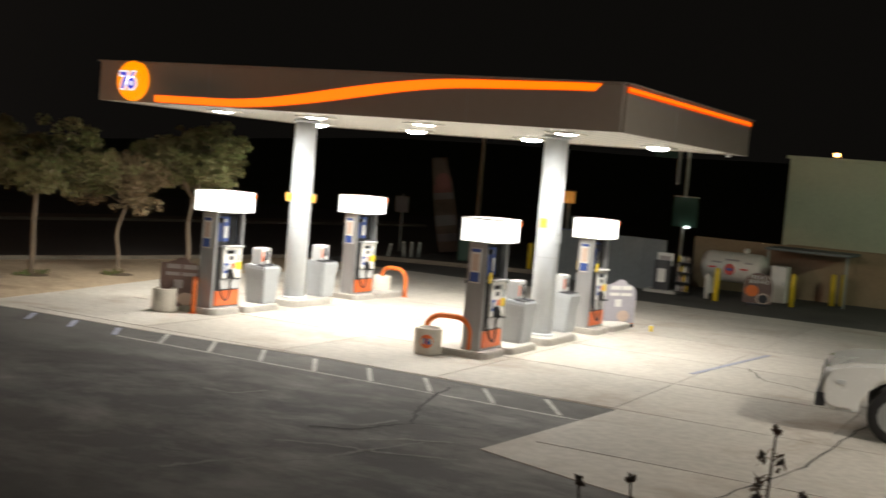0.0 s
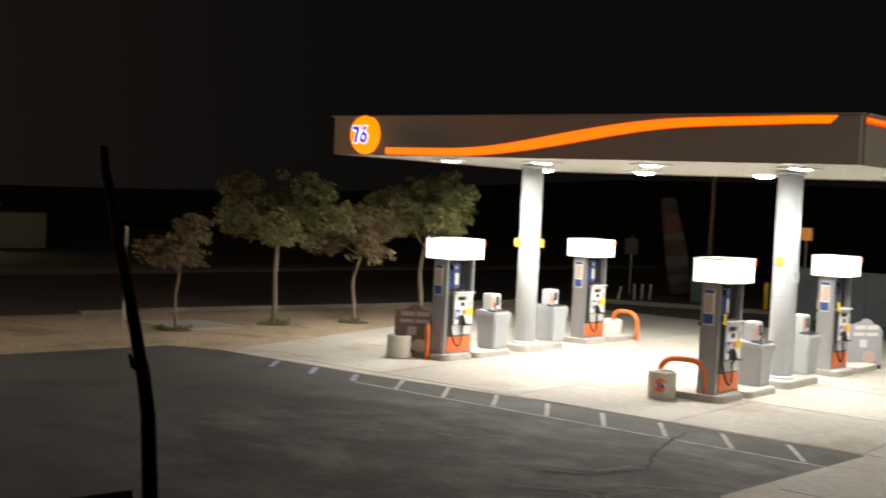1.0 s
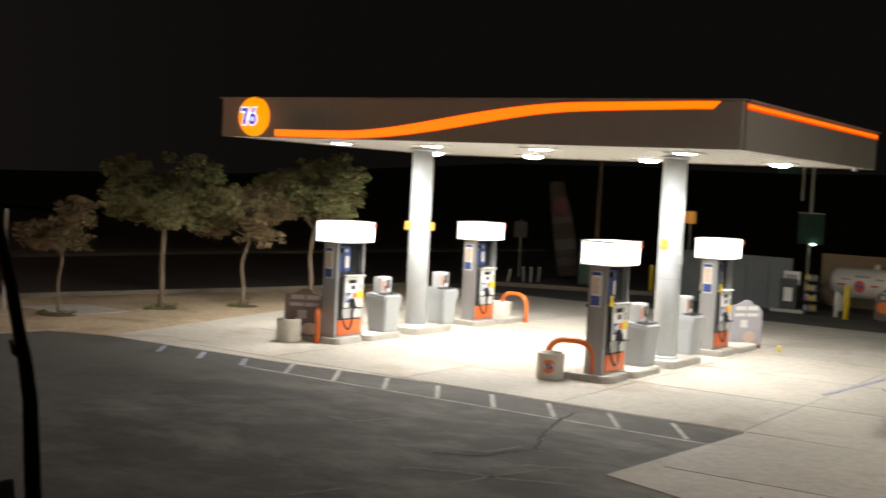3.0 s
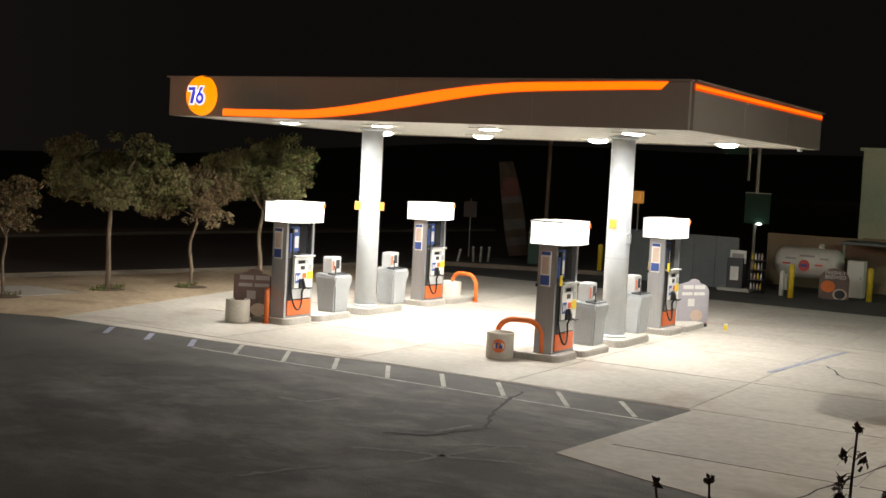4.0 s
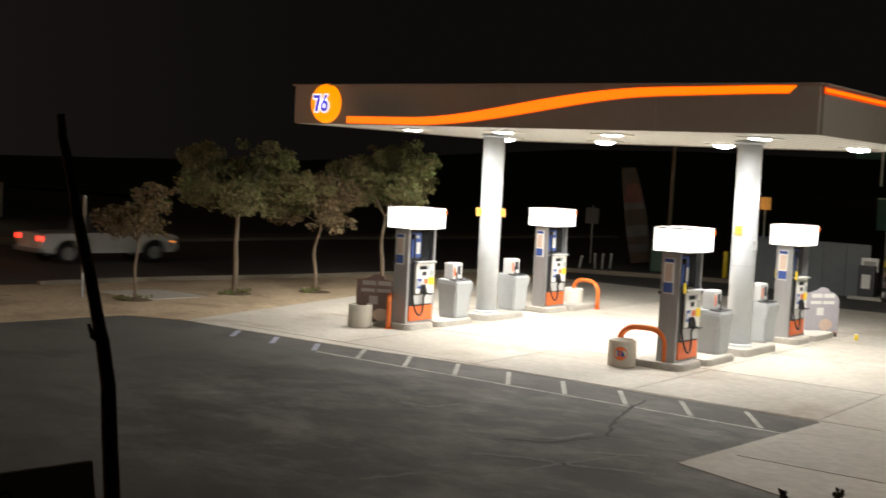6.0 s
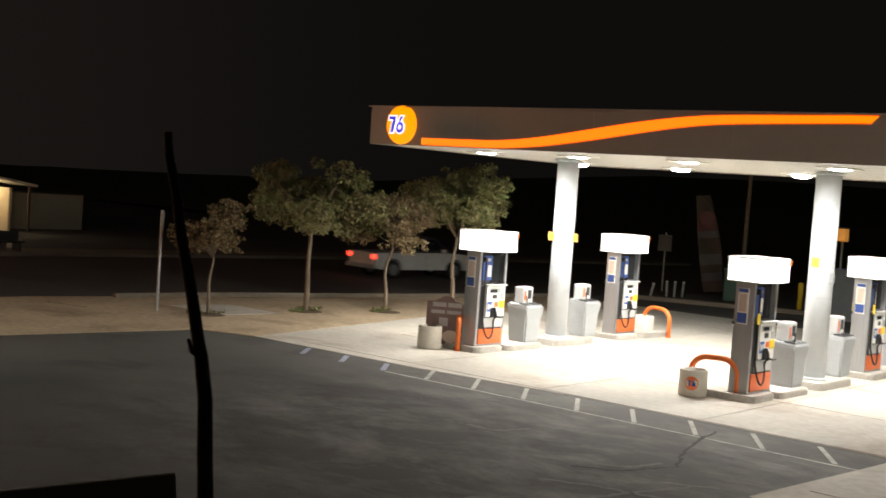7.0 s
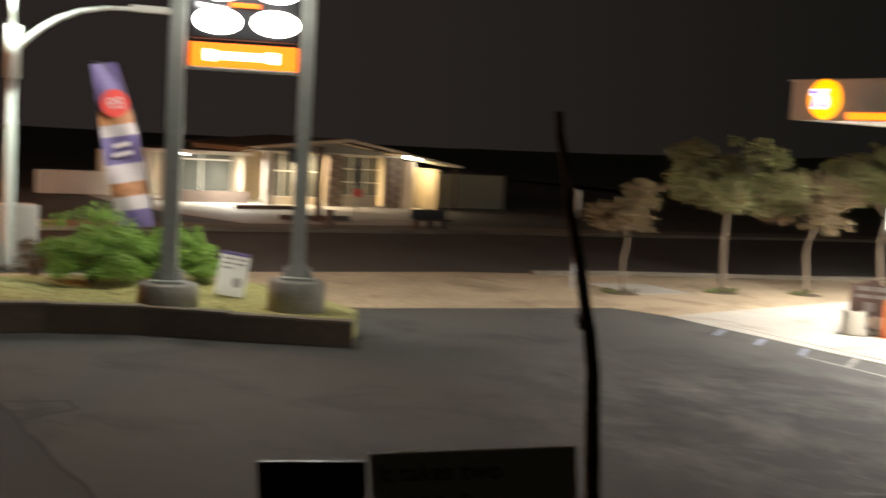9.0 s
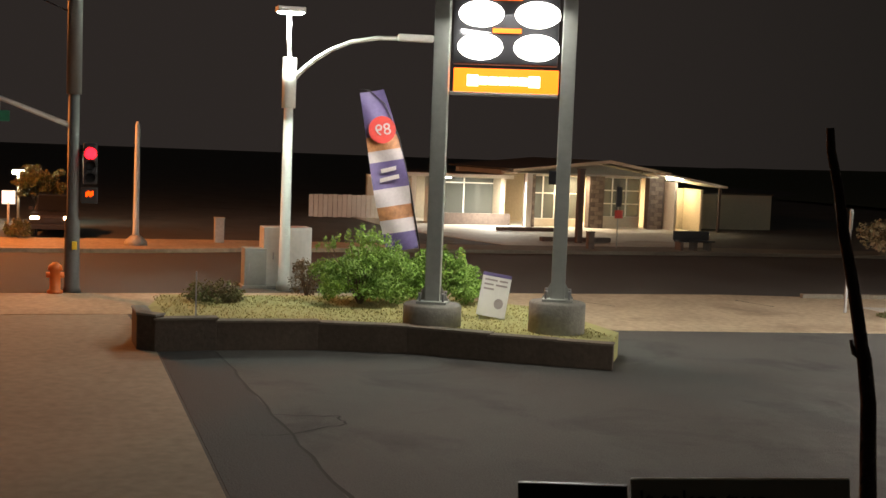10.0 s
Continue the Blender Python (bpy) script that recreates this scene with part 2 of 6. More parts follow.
LEAF = leaf_material("tree_leaf", (0.11, 0.2, 0.05), (0.15, 0.11, 0.05))
DRY_LEAF = leaf_material("dry_tree_leaf", (0.11, 0.115, 0.045), (0.17, 0.105, 0.055))
HEDGE_LEAF = leaf_material("hedge_leaf", (0.26, 0.46, 0.07), (0.16, 0.27, 0.05))
DEAD_LEAF = leaf_material("withered_leaf", (0.2, 0.14, 0.09), (0.11, 0.075, 0.05))
GRASS = leaf_material("dry_grass", (0.38, 0.36, 0.12), (0.3, 0.25, 0.1))


# ---- mesh tools ----
def box(bm, place, size, turn=0.0, bevel=0.0, tilt=None):
    m = Matrix.Translation(place) @ Matrix.Rotation(radians(turn), 4, "Z")
    if tilt:
        m = m @ Matrix.Rotation(radians(tilt[0]), 4, tilt[1])
    g = bmesh.ops.create_cube(bm, size=1, matrix=m @ Matrix.Diagonal((*size, 1)))
    if bevel:
        edges = list({e for v in g["verts"] for e in v.link_edges})
        bmesh.ops.bevel(bm, geom=edges, offset=bevel, segments=2, affect="EDGES", profile=0.7)
    return bm


def lathe(bm, profile, place=(0, 0, 0), n=24, axis="Z"):
    """A turned body: profile of (radius, height) about an axis."""
    m = Matrix.Translation(place)
    if axis == "X":
        m = m @ Matrix.Rotation(radians(90), 4, "Y")
    if axis == "Y":
        m = m @ Matrix.Rotation(radians(-90), 4, "X")
    rings = []
    for r, z in profile:
        rings.append([bm.verts.new(m @ Vector((max(r, 0.0005) * math.cos(2 * math.pi * i / n), max(r, 0.0005) * math.sin(2 * math.pi * i / n), z))) for i in range(n)])
    for a, b in zip(rings, rings[1:]):
        for i in range(n):
            f = bm.faces.new((a[i], a[(i + 1) % n], b[(i + 1) % n], b[i]))
            f.smooth = True
    bm.faces.new(rings[0][::-1])
    bm.faces.new(rings[-1])
    return bm


def tube(bm, points, radius, n=10, end=None):
    """A round bar along points; end: radius at the far end."""
    pts = [Vector(p) for p in points]
    rings, side = [], None
    for i, p in enumerate(pts):
        d = (pts[min(i + 1, len(pts) - 1)] - pts[max(i - 1, 0)]).normalized()
        side = d.orthogonal() if side is None else side - d * side.dot(d)
        side.normalize()
        up = d.cross(side)
        r = radius if end is None else radius + (end - radius) * i / (len(pts) - 1)
        rings.append([bm.verts.new(p + r * (math.cos(2 * math.pi * k / n) * side + math.sin(2 * math.pi * k / n) * up)) for k in range(n)])
    for a, b in zip(rings, rings[1:]):
        for k in range(n):
            bm.faces.new((a[k], a[(k + 1) % n], b[(k + 1) % n], b[k])).smooth = True
    bm.faces.new(rings[0][::-1])
    bm.faces.new(rings[-1])
    return bm


def prism(bm, outline, depth, m=None):
    """A flat outline (x, z) given thickness along y."""
    m = m or Matrix()
    front = [bm.verts.new(m @ Vector((x, 0, z))) for x, z in outline]
    back = [bm.verts.new(m @ Vector((x, depth, z))) for x, z in outline]
    bm.faces.new(front)
    bm.faces.new(back[::-1])
    k = len(outline)
    for i in range(k):
        bm.faces.new((front[i], back[i], back[(i + 1) % k], front[(i + 1) % k]))
    bmesh.ops.recalc_face_normals(bm, faces=bm.faces[:])
    return bm


def slab(bm, outline, z0, z1):
    """A flat plan outline (x, y) from z0 to z1."""
    low = [bm.verts.new((x, y, z0)) for x, y in outline]
    top = [bm.verts.new((x, y, z1)) for x, y in outline]
    bm.faces.new(top)
    bm.faces.new(low[::-1])
    k = len(outline)
    for i in range(k):
        bm.faces.new((low[i], low[(i + 1) % k], top[(i + 1) % k], top[i]))
    bmesh.ops.recalc_face_normals(bm, faces=bm.faces[:])
    return bm


def mesh_of(name, bm, mat):
    me = bpy.data.meshes.new(name)
    bm.to_mesh(me)
    bm.free()
    me.materials.append(mat)
    return me


def part(name, bm, mat, parent=None, label=""):
    ob = new(name, mesh_of(name, bm, mat))
    if parent is not None:
        ob.parent = parent
    if label:
        ob["label"] = label
    return ob


def thing(name, m, label, category, group=""):
    ob = new(name)
    ob.empty_display_size = 0.2
    ob.matrix_basis = m
    return tagged(ob, label, category, group)


def B():
    return bmesh.new()


def structure(name, bm, mat, label, category="ground"):
    return tagged(part(name, bm, mat), label, category, kind="structure")


def bars(bm, x0, x1, z, height, m, depth=0.004, words=(0.3, 0.22, 0.34), gap=0.05):
    """A line of unreadable writing as plain bars."""
    total = sum(words) + gap * (len(words) - 1)
    x = x0
    for w in words:
        ww = w / total * (x1 - x0)
        prism(bm, [(x, z), (x + ww, z), (x + ww, z + height), (x, z + height)], -depth, m)
        x += ww + gap / total * (x1 - x0)
    return bm


def text(name, body, size, mat, parent, m, depth=0.003, label=""):
    cu = bpy.data.curves.new(name, "FONT")
    cu.body, cu.size, cu.extrude = body, size, depth
    cu.materials.append(mat)
    ob = new(name, cu)
    ob.matrix_basis = m
    if parent is not None:
        ob.parent = parent
    if label:
        ob["label"] = label
    return ob


# ---- ground ----
structure("ground", slab(B(), [(-400, -300), (300, -300), (300, 500), (-400, 500)], -0.3, 0.0), ASPHALT, "worn dark asphalt lot with pale scuff streaks", "asphalt")
PAD = structure("pavement_pad", slab(B(), [(-11.9, -2.12), (-7.74, -2.06), (-4.35, -1.75), (0.95, -1.77), (0.97, -1.86), (0.63, -5.6), (2.03, -6.1), (5.2, -7.0), (30, -11), (30, 14.5), (-12.6, 14.5), (-13.4, 6)], 0.0, 0.008),
                CONCRETE, "pale stained concrete forecourt under the canopy", "forecourt")


def forecourt_slabs():
    """Concrete slabs with recessed joints, one piece each, on the forecourt bed."""
    step, gap = 2.98, 0.03
    meshes = {}
    rng = random.Random(4)
    for ix in range(-4, 4):
        for iy in range(0, 5):
            x0, y0 = ix * step + 0.93, iy * step - 1.72
            x1, y1 = x0 + step - gap, y0 + step - gap
            if x0 < -12.4 or y1 > 14.2:
                continue
            if "plain" not in meshes:
                bm = B()
                box(bm, (0, 0, 0), (step - gap, step - gap, 0.014), bevel=0.004)
                meshes["plain"] = mesh_of("pad_slab", bm, CONCRETE)
            ob = new("slab", meshes["plain"])
            ob.parent = PAD
            ob.location = ((x0 + x1) / 2, (y0 + y1) / 2, 0.008 + rng.uniform(-0.001, 0.001))
    for x0, y0, x1, y1 in ((0.98, -4.7, 3.9, -1.75), (3.93, -4.7, 6.85, -1.75), (6.88, -4.7, 9.8, -1.75)):
        bm = B()
        box(bm, (0, 0, 0), (x1 - x0, y1 - y0, 0.014), bevel=0.004)
        ob = part("slab", bm, CONCRETE, PAD)
        ob.location = ((x0 + x1) / 2, (y0 + y1) / 2, 0.0085)


def paint_strip(name, a, b, width, mat, label, z=0.004):
    a, b = Vector((*a, 0)), Vector((*b, 0))
    d = (b - a).normalized()
    s = Vector((-d.y, d.x, 0)) * width / 2
    return structure(name, slab(B(), [tuple(p.xy) for p in (a - s, b - s, b + s, a + s)], 0.0, z), mat, label, "road marking")


paint_strip("stripe_long", (-7.6, -2.9), (0.95, -2.95), 0.07, LINE, "worn white line along the hatched strip")
for i in range(8):
    x = -6.68 + i * 1.03
    paint_strip("stripe", (x, -2.86), (x - 0.62, -1.9), 0.075, LINE, "worn white diagonal hatch stripe", 0.005)
for i in range(3):
    x = -9.75 + i * 1.03
    paint_strip("stripe_blue", (x, -2.86), (x - 0.5, -2.2), 0.1, BLUE_LINE, "faded blue diagonal hatch stripe", 0.005)
paint_strip("stripe_bay", (0.81, 2.6), (1.25, 6.6), 0.09, BLUE_LINE, "faded blue bay line on concrete", 0.022)


def crack(points, width, z, label="thin dark crack in the pavement", mat=None, name="crack"):
    rng = random.Random(len(points))
    left, right = [], []
    dense = []
    for (ax, ay), (bx, by) in zip(points, points[1:]):
        for k in range(8):
            f = k / 8
            dense.append((ax + (bx - ax) * f + rng.uniform(-.03, .03), ay + (by - ay) * f + rng.uniform(-.03, .03)))
    dense.append(points[-1])
    for i, p in enumerate(dense):
        q, r = dense[max(i - 1, 0)], dense[min(i + 1, len(dense) - 1)]
        d = Vector((r[0] - q[0], r[1] - q[1])).normalized()
        w = width * rng.uniform(0.4, 1.0)
        left.append((p[0] - d.y * w, p[1] + d.x * w))
        right.append((p[0] + d.y * w, p[1] - d.x * w))
    bm = B()
    for i in range(len(dense) - 1):
        vs = [bm.verts.new((*p, z)) for p in (left[i], right[i], right[i + 1], left[i + 1])]
        bm.faces.new(vs)
    structure(name, bm, mat or CRACK, label, name)


# island kerbs
def island_piece(x, y0, y1, half, round_end=0.18, height=0.13):
    o = []
    for cx, cy, a0 in ((x + half - round_end, y0 + round_end, -90), (x + half - round_end, y1 - round_end, 0), (x - half + round_end, y1 - round_end, 90), (x - half + round_end, y0 + round_end, 180)):
        for k in range(5):
            a = radians(a0 + k * 22.5)
            o.append((cx + round_end * math.cos(a), cy + round_end * math.sin(a)))
    bm = slab(B(), o, 0.0, height)
    top = [e for e in bm.edges if all(v.co.z > height - 0.001 for v in e.verts)]
    bmesh.ops.bevel(bm, geom=top, offset=0.02, segments=2, affect="EDGES")
    return structure("island", bm, KERB, "low rounded concrete pump island kerb", "kerb")


XL, XR, YA, YB, YC = -8.62, -2.66, 1.1, 6.37, 3.76
for x in (XL, XR):
    island_piece(x - 0.12, YA - 0.62, YA + 0.32, 0.5)
    island_piece(x + 0.08, YA + 0.34, YA + 1.62, 0.36)
    island_piece(x + 0.02, YC - 0.62, YC + 0.98, 0.42, height=0.15)
    island_piece(x - 0.02, YB - 0.62, YB + 0.3, 0.46)
    island_piece(x + 0.08, YB + 0.32, YB + 1.62, 0.4)


# ---- canopy ----
def canopy():
    L, W, z0, z1 = 11.07, 8.09, 4.09, 4.86
    c = thing("canopy", pose(0, 0, 0), "flat beige fuel station canopy with glowing orange wave band", "canopy")
    part("soffit", box(B(), (-L / 2, W / 2, z0 + 0.05), (L - 0.1, W - 0.1, 0.06)), SOFFIT, c, "white panelled canopy soffit")
    bm = B()
    for i in range(1, 28):
        box(bm, (-i * L / 28, W / 2, z0 + 0.019), (0.012, W - 0.12, 0.006))
    part("soffit_seams", bm, GREY_PLASTIC, c)["kind"] = "stuff"
    part("roof", box(B(), (-L / 2, W / 2, z1 - 0.15), (L - 0.1, W - 0.1, 0.05)), GREY_PLASTIC, c)
    for nm, p, s in (("fascia", (-L / 2, 0, (z0 + z1) / 2), (L, 0.1, z1 - z0)), ("fascia", (-L / 2, W, (z0 + z1) / 2), (L, 0.1, z1 - z0)),
                     ("fascia", (0, W / 2, (z0 + z1) / 2), (0.1, W - 0.1, z1 - z0)), ("fascia", (-L, W / 2, (z0 + z1) / 2), (0.1, W - 0.1, z1 - z0))):
        part(nm, box(B(), p, s, bevel=0.008), FASCIA, c)
    for i in (1, 2, 3):
        part("fascia_joint", box(B(), (-i * L / 4, -0.051, (z0 + z1) / 2), (0.006, 0.004, z1 - z0 - 0.04)), GREY_PLASTIC, c)
    for i in (1, 2):
        part("fascia_joint", box(B(), (0.051, i * W / 3, (z0 + z1) / 2), (0.004, 0.006, z1 - z0 - 0.04)), GREY_PLASTIC, c)
    # top rim
    part("rim", box(B(), (-L / 2, -0.02, z1 + 0.012), (L + 0.1, 0.16, 0.03), bevel=0.006), FASCIA, c)
    part("rim", box(B(), (0.03, W / 2, z1 + 0.012), (0.16, W, 0.03), bevel=0.006), FASCIA, c)

    # wave band on the front, swelling towards the middle
    def band_outline(grow):
        top, low = [], []
        for i in range(61):
            u = i / 60
            x = -9.62 + u * 9.14
            s = (x + 8.0) / 5.4
            s = min(1, max(0, s))
            s = s * s * (3 - 2 * s)
            mid = 4.178 + s * 0.57 + 0.038 * min(1, max(0, (x + 2.8) / 2))
            half = 0.062 + 0.034 * math.exp(-((x + 5.2) / 1.9) ** 2) - 0.006 * max(0, (x + 2.5) / 2) + grow
            top.append((x + (0.12 if i == 60 else 0), mid + half))
            low.append((x, mid - half))
        return top, low
    for nm, grow, y, mt in (("band_edge", 0.014, -0.056, BAND_EDGE), ("light_band", 0.0, -0.064, BAND)):
        top, low = band_outline(grow)
        bm = B()
        front = [[bm.verts.new((x, y, z)) for x, z in row] for row in (low, top)]
        back = [[bm.verts.new((x, -0.045, z)) for x, z in row] for row in (low, top)]
        for i in range(60):
            bm.faces.new((front[0][i], front[0][i + 1], front[1][i + 1], front[1][i]))
            bm.faces.new((front[1][i], front[1][i + 1], back[1][i + 1], back[1][i]))
            bm.faces.new((back[0][i], back[0][i + 1], front[0][i + 1], front[0][i]))
        bm.faces.new((front[0][0], front[1][0], back[1][0], back[0][0]))
        bm.faces.new((front[0][60], back[0][60], back[1][60], front[1][60]))
        part(nm, bm, mt, c)
    part("light_band", box(B(), (0.062, W / 2 - 0.02, z1 - 0.075), (0.02, W - 0.1, 0.05), bevel=0.004), BAND, c)
    part("band_edge", box(B(), (0.056, W / 2 - 0.02, z1 - 0.085), (0.02, W - 0.08, 0.1)), BAND_EDGE, c)
    # round emblem
    bm = lathe(B(), [(0.02, -0.17)] + [(0.4 * math.sin(radians(a)), -0.17 * math.cos(radians(a))) for a in range(10, 91, 10)] + [(0.4, 0.05)], (-10.19, -0.05, 4.5), 48, "Y")
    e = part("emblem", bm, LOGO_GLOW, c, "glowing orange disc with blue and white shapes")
    # two slanted blue strokes with white rims
    for mt, g, y in ((LOGO_WHITE, 0.03, -0.222), (LOGO_BLUE, 0.0, -0.228)):
        bm = B()
        m = Matrix.Translation((-10.2, y, 4.5))
        prism(bm, [(-0.19 - g, 0.09 - g), (-0.02 + g, 0.09 - g), (-0.01 + g, 0.155 + g), (-0.19 - g, 0.155 + g)], 0.006, m)
        prism(bm, [(-0.15 - g, -0.17 - g), (-0.075 + g, -0.17 - g), (0.0 + g, 0.088), (-0.09 - g, 0.088)], 0.006, m)
        ring_out = [(0.105 + (0.105 + g) * math.cos(2 * math.pi * k / 28), -0.06 + (0.115 + g) * math.sin(2 * math.pi * k / 28)) for k in range(28)]
        if mt is LOGO_WHITE:
            prism(bm, ring_out, 0.006, m)
        else:
            ring_in = [(0.105 + 0.045 * math.cos(2 * math.pi * k / 28), -0.06 + 0.05 * math.sin(2 * math.pi * k / 28)) for k in range(28)]
            a = [bm.verts.new(m @ Vector((x, 0, z))) for x, z in ring_out]
            b = [bm.verts.new(m @ Vector((x, 0, z))) for x, z in ring_in]
            for k in range(28):
                bm.faces.new((a[k], a[(k + 1) % 28], b[(k + 1) % 28], b[k]))
        prism(bm, [(0.015 - g, -0.04), (0.09 + g, 0.0), (0.19 + g, 0.16 + g), (0.12 - g, 0.16 + g)], 0.006, m)
        part("emblem_shape", bm, mt, e)
    part("eave_sensor", lathe(B(), [(0.05, 0), (0.06, 0.05), (0.03, 0.09)], (-0.25, W - 0.5, z0 - 0.06), 12), PALE_PLASTIC, c)
    return c


CANOPY = canopy()


def canopy_lamp(x, y, profile):
    t = thing("canopy_lamp", pose(x, y, 4.045), "white canopy downlight with glowing lens", "ceiling lamp", "lights under the canopy")
    part("housing", box(B(), (0, 0, 0.052), (0.62, 0.62, 0.03), bevel=0.01), SOFFIT, t)
    part("lens", lathe(B(), profile, (0, 0, 0.012), 28), LAMP_GLOW, t, "glowing prismatic lens")
    return t


# flush lenses in the front row, domed ones in the rear row
for row, profile in ((CANOPY_LAMPS[:4], [(0.1, 0.0), (0.18, 0.012), (0.21, 0.03)]), (CANOPY_LAMPS[4:], [(0.06, -0.045), (0.14, -0.035), (0.2, -0.01), (0.22, 0.03)])):
    first = canopy_lamp(*row[0], profile)
    for x, y in row[1:]:
        copy_thing(first, pose(x, y, 4.045))


def column():
    t = thing("canopy_column", pose(XL, YC, 0.15), "round white painted steel canopy column", "column", "columns under the canopy")
    part("shaft", lathe(B(), [(0.235, 0.0), (0.235, 3.94)], (0, 0, 0), 40), COLUMN, t)
    part("foot_ring", lathe(B(), [(0.27, 0.0), (0.27, 0.03), (0.24, 0.05)], (0, 0, 0), 40), COLUMN, t)
    part("cap_ring", lathe(B(), [(0.24, 0.0), (0.29, 0.03), (0.29, 0.05)], (0, 0, 3.88), 40), COLUMN, t)
    part("seam", lathe(B(), [(0.2355, 0.0), (0.2365, 0.004), (0.2355, 0.008)], (0, 0, 1.55), 40), GREY_PLASTIC, t)
    return t


first = column()
second = copy_thing(first, pose(XR, YC, 0.15))


def number_plate(x, y, turn, side, out, z=2.38):
    """Small amber pump placard on the column's flank."""
    t = thing("pump_placard", pose(x, y, z, 0, 0, turn), "small orange placard on the column", "sign", "pump placards")
    part("plate", box(B(), (side, out, 0), (0.15, 0.035, 0.19), bevel=0.008), PLACARD, t)
    part("bracket", box(B(), (side * 0.82, out + 0.04, 0), (0.06, 0.06, 0.06)), GREY_PLASTIC, t)
    bm = prism(B(), [(-0.03, -0.05), (0.03, -0.05), (0.03, 0.05), (-0.03, 0.05)], -0.004, Matrix.Translation((side, out - 0.018, 0)))
    part("mark", bm, YELLOW_TAG, t)


for x, y, turn, side, out in ((XL, YC, 34, -0.25, -0.12), (XL, YC, 34, 0.25, -0.06), (XR, YC, 23, -0.12, -0.25)):
    number_plate(x, y, turn, side, out)
t = thing("column_intercom", pose(XR, YC, 2.1), "small grey box on the column", "box")
part("body", box(B(), (0.245, -0.06, 0), (0.07, 0.09, 0.2), bevel=0.012), GREY_PLASTIC, t)


# ---- fuel pumps ----
def pump(m, tagged_hose):
    t = thing("fuel_pump", m, "steel fuel pump with glowing white valance and orange base", "fuel pump", "fuel pumps")
    # steel end panels, full height
    for y in (-0.42, 0.42):
        part("end_panel", box(B(), (0, y, 0.96), (0.4, 0.07, 1.92), bevel=0.012), STEEL, t, "brushed steel end panel")
    part("core", box(B(), (0, 0, 0.62), (0.36, 0.78, 1.2), bevel=0.01), DARK_PLASTIC, t)
    part("upper_core", box(B(), (0, -0.1, 1.56), (0.16, 0.5, 0.7), bevel=0.01), DARK_PLASTIC, t)
    part("plinth", box(B(), (0, 0, 0.015), (0.42, 0.92, 0.03), bevel=0.006), STEEL, t)
    for sx in (1, -1):
        f = 0.19 * sx
        part("base_panel", box(B(), (f, 0.02, 0.19), (0.05, 0.76, 0.3), bevel=0.01), ORANGE_DECAL, t, "orange base panel")
        part("lower_panel", box(B(), (f, 0.08, 0.47), (0.045, 0.6, 0.2), bevel=0.01), PALE_PLASTIC, t)
        d = part("dispenser_face", box(B(), (f, 0.1, 0.9), (0.1, 0.6, 0.62), bevel=0.015), WHITE_PANEL, t, "white dispenser face with display")
        e = f + 0.052 * sx
        part("display", box(B(), (e, 0.06, 1.12), (0.012, 0.36, 0.09), bevel=0.004), GREY_PLASTIC, d)
        part("display_glass", box(B(), (e + 0.006 * sx, 0.02, 1.12), (0.006, 0.22, 0.06)), SCREEN, d)
        part("keypad", box(B(), (e, 0.3, 1.0), (0.012, 0.12, 0.13), bevel=0.004), GREY_PLASTIC, d)
        part("card_slot", box(B(), (e, 0.06, 1.0), (0.014, 0.14, 0.08), bevel=0.004), DARK_PLASTIC, d)
        part("price_decal", box(B(), (e, -0.09, 0.8), (0.01, 0.17, 0.2), bevel=0.003), BLUE_DECAL, d)
        part("price_decal", box(B(), (e, 0.3, 0.84), (0.012, 0.19, 0.15), bevel=0.003), YELLOW_TAG if sx > 0 else ORANGE_DECAL, d)
        part("price_decal", box(B(), (e, 0.12, 0.84), (0.012, 0.12, 0.1), bevel=0.003), ORANGE_DECAL, d)
        for k in range(3):
            part("writing_bar", box(B(), (e + 0.007 * sx, -0.14 + 0.05 * k, 0.8), (0.004, 0.03, 0.12 - 0.04 * (k % 2))), WHITE_PANEL, d)
        part("hood", box(B(), (f * 1.1, 0.1, 1.235), (0.16, 0.64, 0.035), bevel=0.01), PALE_PLASTIC, t)
        s = part("media_screen", box(B(), (0.12 * sx, -0.12, 1.58), (0.03, 0.3, 0.5), bevel=0.008), BLUE_DECAL, t, "blue promotional panel")
        part("screen_print", box(B(), (0.138 * sx, -0.06, 1.52), (0.006, 0.12, 0.24)), WHITE_PANEL, s)
        part("screen_print", box(B(), (0.138 * sx, -0.14, 1.75), (0.006, 0.2, 0.06)), PALE_PLASTIC, s)
        part("side_glass", box(B(), (0.1 * sx, 0.2, 1.58), (0.02, 0.3, 0.6), bevel=0.006), SCREEN, t)
        # nozzle boot, nozzle and hose
        part("nozzle_boot", box(B(), (f * 1.2, 0.03, 0.68), (0.09, 0.16, 0.2), bevel=0.02), DARK_PLASTIC, t)
        bm = B()
        tube(bm, [(0.29 * sx, 0.02, 0.78), (0.32 * sx, 0.04, 0.68), (0.31 * sx, 0.08, 0.58)], 0.028)
        tube(bm, [(0.31 * sx, 0.06, 0.62), (0.36 * sx, 0.14, 0.58), (0.4 * sx, 0.22, 0.6)], 0.014)
        part("nozzle", bm, DARK_PLASTIC, t, "black fuel nozzle in its boot")
        pts = [(0.22 * sx, -0.27, 1.74 - 0.07 * k) for k in range(18)]
        for k in range(1, 16):
            a = math.pi * k / 16
            pts.append(((0.23 + 0.07 * math.sin(a)) * sx, -0.1 - 0.17 * math.cos(a), 0.5 - 0.38 * math.sin(a) + 0.08 * k / 16))
        pts.append((0.29 * sx, 0.08, 0.62))
        part("hose", tube(B(), pts, 0.019, 8), RUBBER, t, "looped black rubber hose")
